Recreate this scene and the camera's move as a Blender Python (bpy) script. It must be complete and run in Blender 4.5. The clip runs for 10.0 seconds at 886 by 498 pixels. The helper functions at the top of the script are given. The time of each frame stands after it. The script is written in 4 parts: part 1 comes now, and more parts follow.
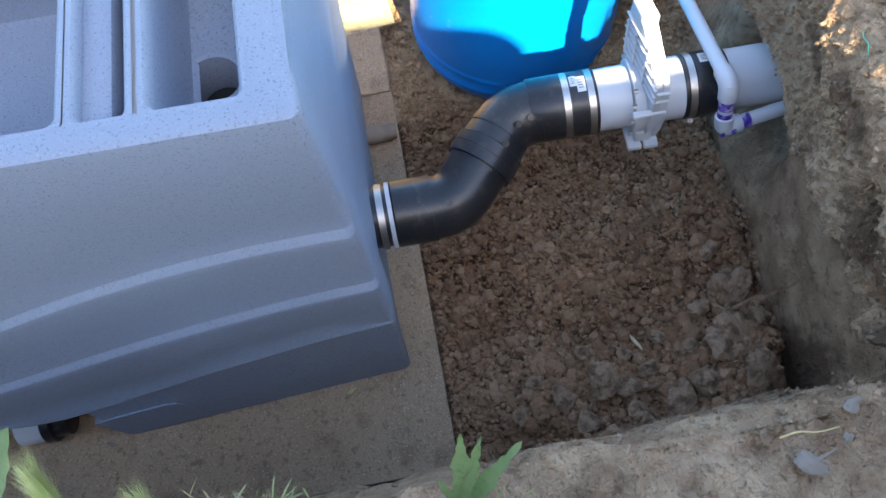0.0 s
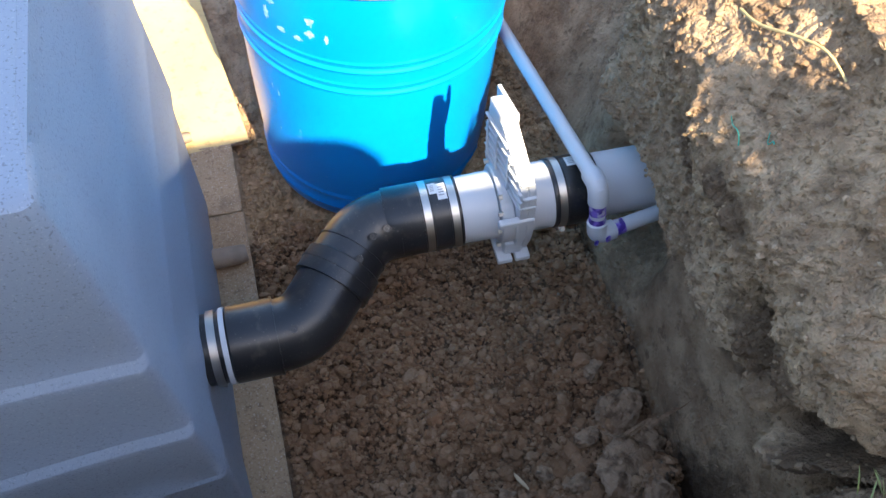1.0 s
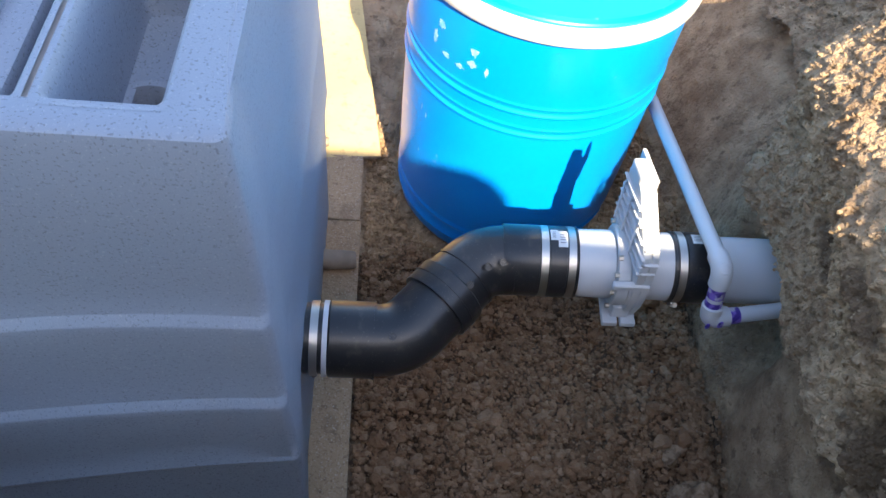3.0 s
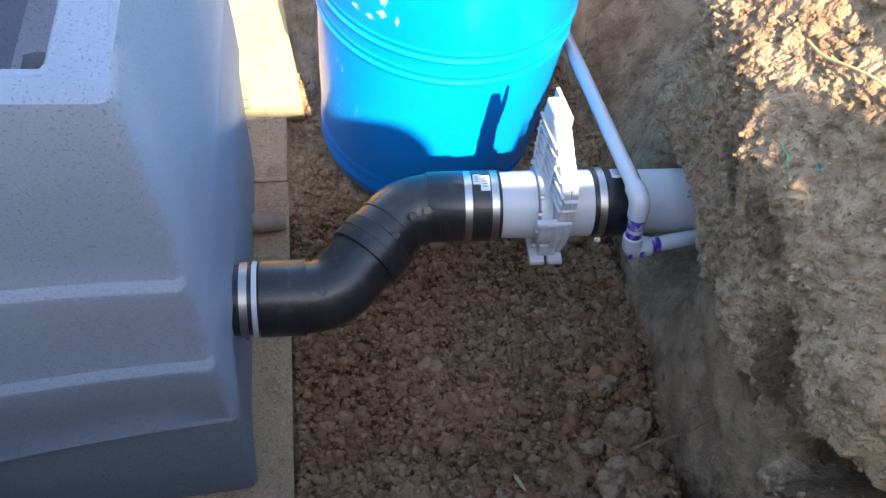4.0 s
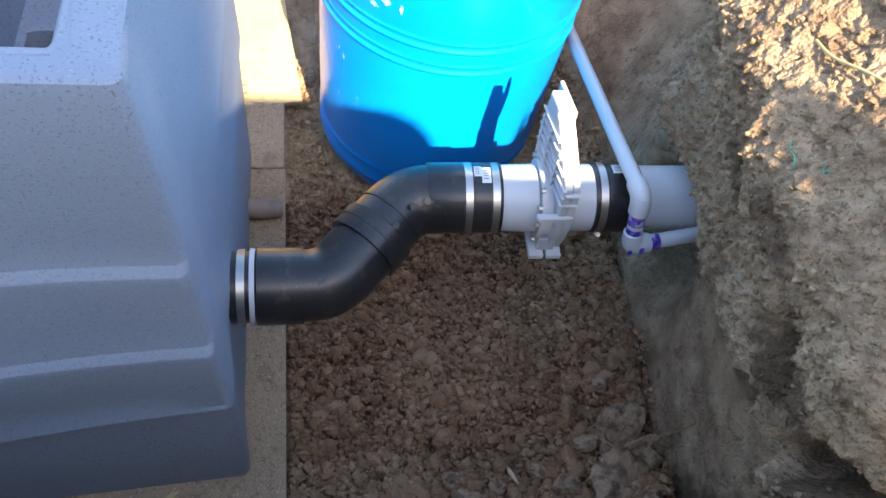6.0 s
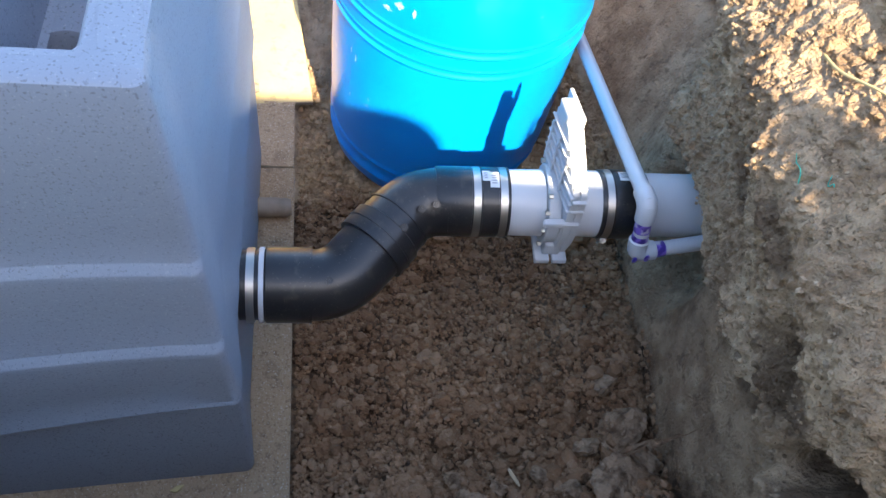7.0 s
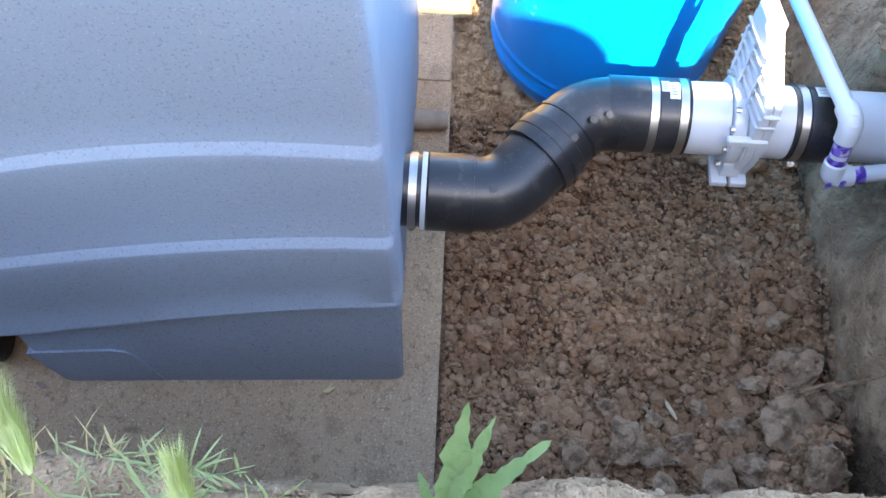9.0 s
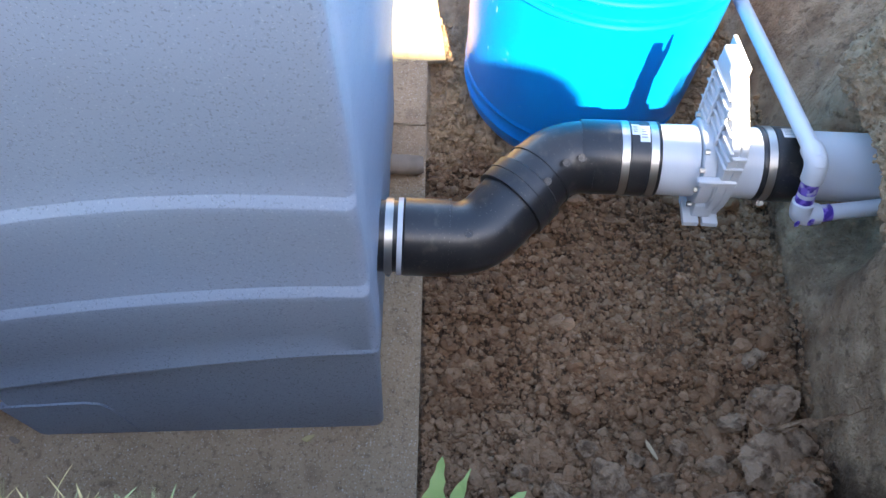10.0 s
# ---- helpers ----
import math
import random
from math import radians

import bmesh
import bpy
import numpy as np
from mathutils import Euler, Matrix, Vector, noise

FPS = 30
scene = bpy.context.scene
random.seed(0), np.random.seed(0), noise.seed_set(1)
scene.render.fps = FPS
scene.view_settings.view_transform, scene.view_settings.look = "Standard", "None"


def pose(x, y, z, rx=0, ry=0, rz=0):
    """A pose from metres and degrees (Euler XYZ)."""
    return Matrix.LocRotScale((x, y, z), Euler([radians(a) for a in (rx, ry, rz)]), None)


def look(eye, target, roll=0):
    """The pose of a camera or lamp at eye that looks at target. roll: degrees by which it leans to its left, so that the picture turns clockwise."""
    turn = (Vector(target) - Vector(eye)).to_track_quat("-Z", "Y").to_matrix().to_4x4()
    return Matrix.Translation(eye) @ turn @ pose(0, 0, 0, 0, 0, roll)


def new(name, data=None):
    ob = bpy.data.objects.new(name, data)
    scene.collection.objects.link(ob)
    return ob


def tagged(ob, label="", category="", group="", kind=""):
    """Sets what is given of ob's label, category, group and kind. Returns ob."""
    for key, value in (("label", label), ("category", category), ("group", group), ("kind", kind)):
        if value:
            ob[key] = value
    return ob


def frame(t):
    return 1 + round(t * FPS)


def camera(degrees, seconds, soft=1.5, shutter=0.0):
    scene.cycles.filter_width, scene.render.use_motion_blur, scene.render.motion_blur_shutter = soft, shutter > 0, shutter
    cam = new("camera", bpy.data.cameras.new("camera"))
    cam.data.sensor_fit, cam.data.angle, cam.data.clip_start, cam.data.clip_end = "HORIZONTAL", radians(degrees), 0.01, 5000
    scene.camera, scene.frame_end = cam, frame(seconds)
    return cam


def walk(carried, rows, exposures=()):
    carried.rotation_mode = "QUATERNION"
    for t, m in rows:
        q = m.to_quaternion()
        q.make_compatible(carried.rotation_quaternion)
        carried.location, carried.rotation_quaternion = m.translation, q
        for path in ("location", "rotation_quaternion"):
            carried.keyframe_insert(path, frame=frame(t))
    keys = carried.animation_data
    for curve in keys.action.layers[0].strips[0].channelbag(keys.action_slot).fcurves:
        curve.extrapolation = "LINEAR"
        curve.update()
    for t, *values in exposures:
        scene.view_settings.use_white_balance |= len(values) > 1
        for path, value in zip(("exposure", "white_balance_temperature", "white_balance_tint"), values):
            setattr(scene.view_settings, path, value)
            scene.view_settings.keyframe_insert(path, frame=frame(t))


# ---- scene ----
cam = camera(58.2, 10.0)
PATH = [
    (0, (-0.019, -0.687, 1.647), (0.059, 0.132, -0.176), -5.1),
    (0.2, (0.056, -0.683, 1.509), (0.152, 0.28, -0.241), -0.6),
    (0.3, (0.033, -0.65, 1.483), (0.208, 0.346, -0.242), 3.7),
    (0.5, (0.043, -0.616, 1.451), (0.285, 0.508, -0.186), 5.5),
    (0.7, (0.082, -0.622, 1.495), (0.327, 0.503, -0.141), 2.7),
    (1, (0.068, -0.635, 1.471), (0.457, 0.416, -0.185), 5.8),
    (1.5, (0.057, -0.653, 1.445), (0.465, 0.358, -0.231), 10.9),
    (2, (0.026, -0.655, 1.448), (0.212, 0.434, -0.219), 8.8),
    (2.2, (0.008, -0.667, 1.464), (0.17, 0.456, -0.183), 9.7),
    (3.3, (0.008, -0.677, 1.447), (0.228, 0.535, -0.129), 10.1),
    (3.5, (0.019, -0.683, 1.454), (0.256, 0.501, -0.14), 9.6),
    (4, (0.046, -0.693, 1.454), (0.373, 0.419, -0.176), 11.4),
    (4.5, (0.041, -0.682, 1.454), (0.389, 0.416, -0.181), 12.3),
    (5, (0.044, -0.696, 1.457), (0.409, 0.41, -0.169), 13.1),
    (5.5, (0.037, -0.684, 1.442), (0.399, 0.41, -0.192), 13.6),
    (7, (0.019, -0.689, 1.461), (0.367, 0.4, -0.18), 15.2),
    (7.5, (0.016, -0.682, 1.446), (0.295, 0.405, -0.21), 12.3),
    (7.7, (-0.032, -0.689, 1.432), (0.043, 0.373, -0.261), 5.3),
    (7.8, (-0.065, -0.711, 1.416), (-0.086, 0.341, -0.285), 2.4),
    (7.9, (-0.075, -0.715, 1.406), (-0.197, 0.306, -0.309), -1.8),
    (8, (-0.08, -0.715, 1.398), (-0.288, 0.273, -0.329), -5.8),
    (8.2, (-0.077, -0.717, 1.388), (-0.293, 0.223, -0.364), -6.0),
    (8.5, (-0.043, -0.714, 1.383), (-0.176, 0.235, -0.372), -2.2),
    (9, (-0.038, -0.703, 1.38), (0.007, 0.274, -0.365), 5.6),
    (9.5, (-0.028, -0.702, 1.398), (0.042, 0.353, -0.3), 5.5),
    (10, (-0.032, -0.697, 1.391), (0.056, 0.363, -0.302), 6.3),
]
EXPOSURES = [(0.0, 2.35), (0.5, 2.58), (1.0, 2.08), (1.5, 2.06), (2.0, 2.18), (2.2, 2.15), (3.5, 2.0), (4.0, 2.18), (4.5, 2.46), (5.0, 2.25), (5.5, 2.25), (7.0, 2.25), (7.5, 2.15), (7.8, 2.15), (8.1, 2.62), (8.5, 3.02), (9.0, 3.20), (9.5, 2.96), (10.0, 2.78)]
walk(cam, [(t, look(eye, target, roll)) for t, eye, target, roll in PATH], EXPOSURES)

# ---- world, sun, exposure ----
SUN_TO = Vector((-0.18, 1.0, -0.94)).normalized()   # the way the sunlight travels
SUN_ELEV = math.asin(-SUN_TO.z)
world = bpy.data.worlds.new("sky")
scene.world = world
world.use_nodes = True
wn, wl = world.node_tree.nodes, world.node_tree.links
sky = wn.new("ShaderNodeTexSky")
sky.sky_type = "NISHITA"
sky.sun_disc = False
sky.sun_elevation = SUN_ELEV
sky.sun_rotation = math.atan2(-SUN_TO.x, -SUN_TO.y)
wl.new(sky.outputs[0], wn["Background"].inputs[0])
wn["Background"].inputs[1].default_value = 0.15
sun = new("sun", bpy.data.lights.new("sun", "SUN"))
sun.data.energy, sun.data.angle, sun.data.color = 5.0, radians(0.53), (1.0, 0.83, 0.58)
sun.matrix_world = look((0, 0, 0), SUN_TO)


# ---- materials ----
def material(name, base, rough=0.6, metal=0.0, spots=(), bump=(), spec=0.5):
    """A principled material. spots: (scale, detail, low, high, colour, amount) layers of noise mixed over the base;
    bump: (scale, detail, strength, distance) layers of fine relief."""
    m = bpy.data.materials.new(name)
    m.use_nodes = True
    n, l = m.node_tree.nodes, m.node_tree.links
    b = n["Principled BSDF"]
    b.inputs["Roughness"].default_value, b.inputs["Metallic"].default_value = rough, metal
    b.inputs["Specular IOR Level"].default_value = spec
    co = n.new("ShaderNodeTexCoord").outputs["Object"]
    col = None
    for k, (scale, detail, low, high, colour, amount) in enumerate(spots):
        tx = n.new("ShaderNodeTexNoise")
        tx.noise_dimensions = "4D"
        tx.inputs["W"].default_value = 1.7 * k + 0.3
        tx.inputs["Scale"].default_value, tx.inputs["Detail"].default_value = scale, detail
        l.new(co, tx.inputs["Vector"])
        mr = n.new("ShaderNodeMapRange")
        mr.inputs[1].default_value, mr.inputs[2].default_value, mr.inputs[4].default_value = low, high, amount
        l.new(tx.outputs["Fac"], mr.inputs[0])
        mx = n.new("ShaderNodeMix")
        mx.data_type = "RGBA"
        l.new(mr.outputs[0], mx.inputs["Factor"])
        mx.inputs["A"].default_value = (*base, 1)
        if col:
            l.new(col, mx.inputs["A"])
        mx.inputs["B"].default_value = (*colour, 1)
        col = mx.outputs["Result"]
    b.inputs["Base Color"].default_value = (*base, 1)
    if col:
        l.new(col, b.inputs["Base Color"])
    last = None
    for k, (scale, detail, strength, dist) in enumerate(bump):
        tx = n.new("ShaderNodeTexNoise")
        tx.inputs["Scale"].default_value, tx.inputs["Detail"].default_value = scale, detail
        l.new(co, tx.inputs["Vector"])
        bp = n.new("ShaderNodeBump")
        bp.inputs["Strength"].default_value, bp.inputs["Distance"].default_value = strength, dist
        l.new(tx.outputs["Fac"], bp.inputs["Height"])
        if last:
            l.new(last, bp.inputs["Normal"])
        last = bp.outputs["Normal"]
    if last:
        l.new(last, b.inputs["Normal"])
    return m


SOIL_SPOTS = [(2.2, 4, 0.46, 0.64, (0.302, 0.208, 0.134), 0.8), (5.0, 6, 0.46, 0.60, (0.119, 0.062, 0.032), 0.8), (24, 6, 0.48, 0.7, (0.088, 0.048, 0.028), 0.6), (120, 5, 0.5, 0.72, (0.272, 0.179, 0.113), 0.5),
              (300, 2, 0.66, 0.71, (0.503, 0.424, 0.326), 0.6)]
# The fine dark spots put the shade of gaps between crumbs into the colour.
M_SOIL = material("soil", (0.191, 0.104, 0.055), 0.95, spots=SOIL_SPOTS + [(55, 7, 0.50, 0.60, (0.035, 0.019, 0.011), 0.75)], bump=[(60, 10, 0.9, 0.018), (220, 8, 1.0, 0.008)], spec=0.15)


def dry_lit_above(m, low, high, amount, pale, pale2):
    """Dry pale earth in the upper layers of the ground, their stronger light painted in too, with an uneven border to
    the moist earth below.
    """
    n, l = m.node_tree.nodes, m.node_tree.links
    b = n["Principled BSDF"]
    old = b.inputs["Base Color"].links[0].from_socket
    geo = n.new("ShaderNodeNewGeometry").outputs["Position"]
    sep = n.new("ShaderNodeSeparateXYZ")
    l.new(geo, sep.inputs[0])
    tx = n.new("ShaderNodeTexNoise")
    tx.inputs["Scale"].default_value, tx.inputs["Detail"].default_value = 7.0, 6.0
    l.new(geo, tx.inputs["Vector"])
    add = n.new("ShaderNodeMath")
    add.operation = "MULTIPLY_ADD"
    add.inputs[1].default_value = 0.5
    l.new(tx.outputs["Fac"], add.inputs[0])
    # paler sandy earth at the back, lightened further in place of bounced light
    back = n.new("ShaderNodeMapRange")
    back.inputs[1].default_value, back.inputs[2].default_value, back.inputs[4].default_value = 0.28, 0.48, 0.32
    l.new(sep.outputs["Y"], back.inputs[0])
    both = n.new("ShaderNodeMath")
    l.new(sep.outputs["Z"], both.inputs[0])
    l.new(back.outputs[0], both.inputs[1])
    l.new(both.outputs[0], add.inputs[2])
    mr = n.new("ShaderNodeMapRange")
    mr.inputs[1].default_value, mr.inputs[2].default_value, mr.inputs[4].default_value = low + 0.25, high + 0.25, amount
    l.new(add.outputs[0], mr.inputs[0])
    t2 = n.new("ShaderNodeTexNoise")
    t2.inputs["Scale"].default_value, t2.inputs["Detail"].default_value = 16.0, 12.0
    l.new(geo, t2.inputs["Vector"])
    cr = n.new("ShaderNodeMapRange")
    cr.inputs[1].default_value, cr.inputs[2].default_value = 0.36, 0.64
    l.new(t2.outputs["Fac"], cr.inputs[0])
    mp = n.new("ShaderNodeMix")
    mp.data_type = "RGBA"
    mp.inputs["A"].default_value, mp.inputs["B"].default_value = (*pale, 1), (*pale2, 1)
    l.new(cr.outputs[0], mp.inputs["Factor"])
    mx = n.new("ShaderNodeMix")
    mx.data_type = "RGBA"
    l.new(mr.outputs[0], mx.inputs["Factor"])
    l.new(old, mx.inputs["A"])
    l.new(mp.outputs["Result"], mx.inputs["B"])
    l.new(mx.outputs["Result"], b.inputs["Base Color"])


def moist_patches(m):
    """Freshly broken, moist brown earth in ragged patches."""
    n, l = m.node_tree.nodes, m.node_tree.links
    b = n["Principled BSDF"]
    old = b.inputs["Base Color"].links[0].from_socket
    geo = n.new("ShaderNodeNewGeometry").outputs["Position"]
    col = old
    for scale, low, high, tone, amount in ((6.5, 0.55, 0.63, (0.190, 0.122, 0.075), 0.6), (38.0, 0.56, 0.66, (0.140, 0.090, 0.056), 0.6), (140.0, 0.60, 0.68, (0.52, 0.42, 0.31), 0.35)):
        tx = n.new("ShaderNodeTexNoise")
        tx.inputs["Scale"].default_value, tx.inputs["Detail"].default_value, tx.inputs["Roughness"].default_value = scale, 9.0, 0.62
        l.new(geo, tx.inputs["Vector"])
        mr = n.new("ShaderNodeMapRange")
        mr.inputs[1].default_value, mr.inputs[2].default_value, mr.inputs[4].default_value = low, high, amount
        l.new(tx.outputs["Fac"], mr.inputs[0])
        mx = n.new("ShaderNodeMix")
        mx.data_type = "RGBA"
        l.new(mr.outputs[0], mx.inputs["Factor"])
        l.new(col, mx.inputs["A"])
        mx.inputs["B"].default_value = (*tone, 1)
        col = mx.outputs["Result"]
    l.new(col, b.inputs["Base Color"])


def damp_and_shade(m, patches, tone, amount):
    """Moist dark brown earth where lumps have lately broken from the bank, and wet earth at its foot, with the shade of
    hollows and pipe painted in: (centre, half sizes).
    """
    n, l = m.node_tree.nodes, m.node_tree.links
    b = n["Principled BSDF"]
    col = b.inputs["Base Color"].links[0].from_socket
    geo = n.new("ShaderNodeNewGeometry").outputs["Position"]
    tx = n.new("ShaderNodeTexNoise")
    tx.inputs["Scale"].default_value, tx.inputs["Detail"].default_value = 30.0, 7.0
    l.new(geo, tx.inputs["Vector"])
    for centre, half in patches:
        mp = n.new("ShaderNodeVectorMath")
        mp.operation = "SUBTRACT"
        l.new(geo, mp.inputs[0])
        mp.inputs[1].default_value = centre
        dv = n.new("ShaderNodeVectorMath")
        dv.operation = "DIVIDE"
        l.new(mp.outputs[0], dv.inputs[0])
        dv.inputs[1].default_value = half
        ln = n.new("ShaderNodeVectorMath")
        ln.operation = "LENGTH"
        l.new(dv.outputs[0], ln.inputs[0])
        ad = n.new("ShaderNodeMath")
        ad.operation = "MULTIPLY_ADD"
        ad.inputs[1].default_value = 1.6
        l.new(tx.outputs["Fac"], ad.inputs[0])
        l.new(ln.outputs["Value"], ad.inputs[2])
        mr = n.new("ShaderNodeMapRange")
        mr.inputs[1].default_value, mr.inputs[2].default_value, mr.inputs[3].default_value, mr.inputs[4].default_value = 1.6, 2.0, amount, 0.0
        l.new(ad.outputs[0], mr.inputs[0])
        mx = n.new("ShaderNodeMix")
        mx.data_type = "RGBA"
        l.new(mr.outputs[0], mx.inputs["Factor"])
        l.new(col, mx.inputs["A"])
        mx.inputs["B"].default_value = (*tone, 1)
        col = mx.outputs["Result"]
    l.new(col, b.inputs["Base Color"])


def island_tone(m, dark, light, amount):
    """Each loose crumb a tone of its own."""
    n, l = m.node_tree.nodes, m.node_tree.links
    b = n["Principled BSDF"]
    old = b.inputs["Base Color"].links[0].from_socket
    rnd = n.new("ShaderNodeNewGeometry").outputs["Random Per Island"]
    ra = n.new("ShaderNodeValToRGB")
    ra.color_ramp.elements[0].color, ra.color_ramp.elements[1].color = (*dark, 1), (*light, 1)
    ra.color_ramp.elements.new(0.7).color = tuple(0.6 * d + 0.4 * q for d, q in zip(dark, light)) + (1,)
    l.new(rnd, ra.inputs[0])
    mx = n.new("ShaderNodeMix")
    mx.data_type = "RGBA"
    mx.inputs["Factor"].default_value = amount
    l.new(old, mx.inputs["A"])
    l.new(ra.outputs[0], mx.inputs["B"])
    l.new(mx.outputs["Result"], b.inputs["Base Color"])


dry_lit_above(M_SOIL, 0.15, 0.24, 0.94, (0.307, 0.202, 0.122), (0.534, 0.378, 0.238))
moist_patches(M_SOIL)
# Moist broken earth; the hole's and scoop's shade is put into the colour too.
BREAKS_AND_HOLLOWS = [((0.65, -0.335, 0.615), (0.3, 0.085, 0.055)), ((0.65, -0.215, 0.465), (0.3, 0.085, 0.042)), ((0.63, -0.42, 0.20), (0.08, 0.09, 0.13)), ((0.70, -0.45, 0.575), (0.3, 0.07, 0.07)), ((0.65, -0.01, 0.62), (0.3, 0.05, 0.02)), ((0.65, -0.16, 0.70), (0.3, 0.07, 0.025))]
# Moist floor, with shade under the pipe and by the tank painted in.
WET_AND_SHADE = [((0.30, 0.17, 0.0), (0.30, 0.15, 0.3)), ((0.59, -0.08, 0.12), (0.04, 0.26, 0.12)), ((0.10, -0.05, 0.0), (0.08, 0.14, 0.2))]
damp_and_shade(M_SOIL, BREAKS_AND_HOLLOWS, (0.135, 0.086, 0.053), 0.85)
damp_and_shade(M_SOIL, WET_AND_SHADE, (0.105, 0.056, 0.032), 0.7)
M_CLOD = material("clod_earth", (0.272, 0.166, 0.099), 0.95, spots=[(12, 6, 0.42, 0.62, (0.342, 0.226, 0.142), 0.8), (45, 7, 0.48, 0.62, (0.121, 0.072, 0.043), 0.8), (180, 4, 0.58, 0.68, (0.403, 0.289, 0.192), 0.5)],
                  bump=[(45, 10, 1.0, 0.014), (200, 6, 0.9, 0.004)], spec=0.15)
M_CRUMB = material("crumbled_earth", (0.313, 0.173, 0.095), 0.95, spots=SOIL_SPOTS, bump=[(190, 7, 0.9, 0.005)], spec=0.15)
dry_lit_above(M_CRUMB, 0.19, 0.28, 0.94, (0.280, 0.183, 0.099), (0.423, 0.291, 0.164))
damp_and_shade(M_CRUMB, WET_AND_SHADE, (0.166, 0.085, 0.046), 0.65)
island_tone(M_CRUMB, (0.212, 0.106, 0.049), (0.484, 0.307, 0.183), 0.42)
M_DRYCRUMB = material("dry_crumbled_earth", (0.272, 0.193, 0.123), 0.95, spots=[(60, 5, 0.4, 0.65, (0.201, 0.140, 0.092), 0.7)], bump=[(260, 6, 0.8, 0.004)], spec=0.15)
island_tone(M_DRYCRUMB, (0.212, 0.137, 0.074), (0.484, 0.357, 0.238), 0.6)
M_TANK = material("speckled_plastic", (0.240, 0.284, 0.348), 0.5, spots=[(5, 3, 0.35, 0.7, (0.222, 0.245, 0.292), 0.5), (300, 2, 0.59, 0.65, (0.075, 0.08, 0.092), 0.68), (150, 3, 0.63, 0.68, (0.09, 0.10, 0.12), 0.5), (1.6, 5, 0.4, 0.65, (0.235, 0.262, 0.325), 0.6),
                  (340, 2, 0.62, 0.67, (0.58, 0.59, 0.62), 0.18)], bump=[(380, 3, 0.35, 0.0008)])
M_TANKIN = material("cast_plastic_dividers", (0.42, 0.42, 0.42), 0.4, spots=[(8, 3, 0.4, 0.7, (0.34, 0.34, 0.34), 0.6)], bump=[(300, 2, 0.2, 0.0006)])
M_BLUE = material("blue_polyethylene", (0.0, 0.225, 0.76), 0.28, spots=[(6, 4, 0.45, 0.75, (0.0, 0.27, 0.80), 0.8), (25, 8, 0.66, 0.74, (0.35, 0.52, 0.80), 0.5)],
                  bump=[(30, 3, 0.12, 0.002), (400, 3, 0.12, 0.0006)])
M_SCUFF = material("scraped_blue", (0.10, 0.36, 0.78), 0.55, spots=[(90, 6, 0.42, 0.6, (0.30, 0.52, 0.82), 0.9)], bump=[(300, 4, 0.3, 0.0006)])
SCUFFS = [(-145, 0.556, 0.007, 0.016), (-138, 0.534, 0.010, 0.007), (-131, 0.530, 0.012, 0.006), (-125.5, 0.548, 0.011, 0.009), (-125, 0.575, 0.009, 0.012), (-142, 0.590, 0.010, 0.012), (-119, 0.545, 0.004, 0.010), (-149.5, 0.368, 0.002, 0.009), (-146, 0.356, 0.0025, 0.010), (-148.8, 0.248, 0.002, 0.008)]
M_RUBBER = material("black_rubber", (0.014, 0.0145, 0.017), 0.29, spots=[(9, 7, 0.48, 0.72, (0.045, 0.041, 0.038), 0.6), (34, 9, 0.58, 0.74, (0.16, 0.13, 0.10), 0.45), (320, 2, 0.66, 0.70, (0.20, 0.17, 0.14), 0.5)],
                    bump=[(200, 3, 0.25, 0.0008)])
M_PVC = material("white_pvc", (0.53, 0.55, 0.58), 0.35, spots=[(20, 5, 0.55, 0.8, (0.60, 0.57, 0.52), 0.5)], bump=[(150, 2, 0.08, 0.0006)])
M_STEEL = material("steel_band", (0.50, 0.48, 0.45), 0.36, 1.0, spots=[(60, 4, 0.4, 0.7, (0.45, 0.43, 0.40), 0.6)], bump=[(300, 2, 0.15, 0.0004)])
M_PURPLE = material("purple_primer", (0.50, 0.50, 0.58), 0.4, spots=[(55, 6, 0.40, 0.47, (0.16, 0.08, 0.52), 0.9), (90, 5, 0.48, 0.56, (0.045, 0.02, 0.24), 0.95)])
M_PLY = material("dirty_plywood", (0.365, 0.246, 0.148), 0.92, spots=[(3.0, 5, 0.4, 0.65, (0.440, 0.305, 0.190), 0.8), (14, 10, 0.54, 0.70, (0.200, 0.130, 0.080), 0.7), (60, 8, 0.56, 0.68, (0.15, 0.098, 0.06), 0.6), (170, 4, 0.54, 0.66, (0.19, 0.125, 0.078), 0.6),
                 (300, 3, 0.60, 0.66, (0.60, 0.50, 0.40), 0.75)], bump=[(120, 8, 0.7, 0.006), (330, 4, 0.6, 0.002)], spec=0.2)
# Paler copy of the plywood, with sunlight put into its colour.
M_PLYLIT = material("sunlit_plywood", (0.62, 0.46, 0.22), 0.8, spots=[(4, 5, 0.42, 0.62, (0.48, 0.35, 0.16), 0.7), (50, 6, 0.55, 0.75, (0.25, 0.17, 0.10), 0.6)], bump=[(60, 8, 0.4, 0.003)], spec=0.2)
M_PLYEDGE = material("plywood_edge", (0.38, 0.28, 0.18), 0.85, spots=[(50, 4, 0.4, 0.7, (0.24, 0.17, 0.11), 0.8)], bump=[(150, 4, 0.5, 0.002)])
M_WOOD = material("weathered_wood", (0.26, 0.20, 0.15), 0.85, spots=[(30, 6, 0.4, 0.7, (0.17, 0.125, 0.09), 0.8)], bump=[(120, 5, 0.5, 0.002)])
M_LABEL = material("paper_label", (0.72, 0.72, 0.72), 0.6, spots=[(40, 3, 0.5, 0.8, (0.6, 0.58, 0.55), 0.5)])
M_INK = material("grey_print", (0.25, 0.25, 0.27), 0.7)
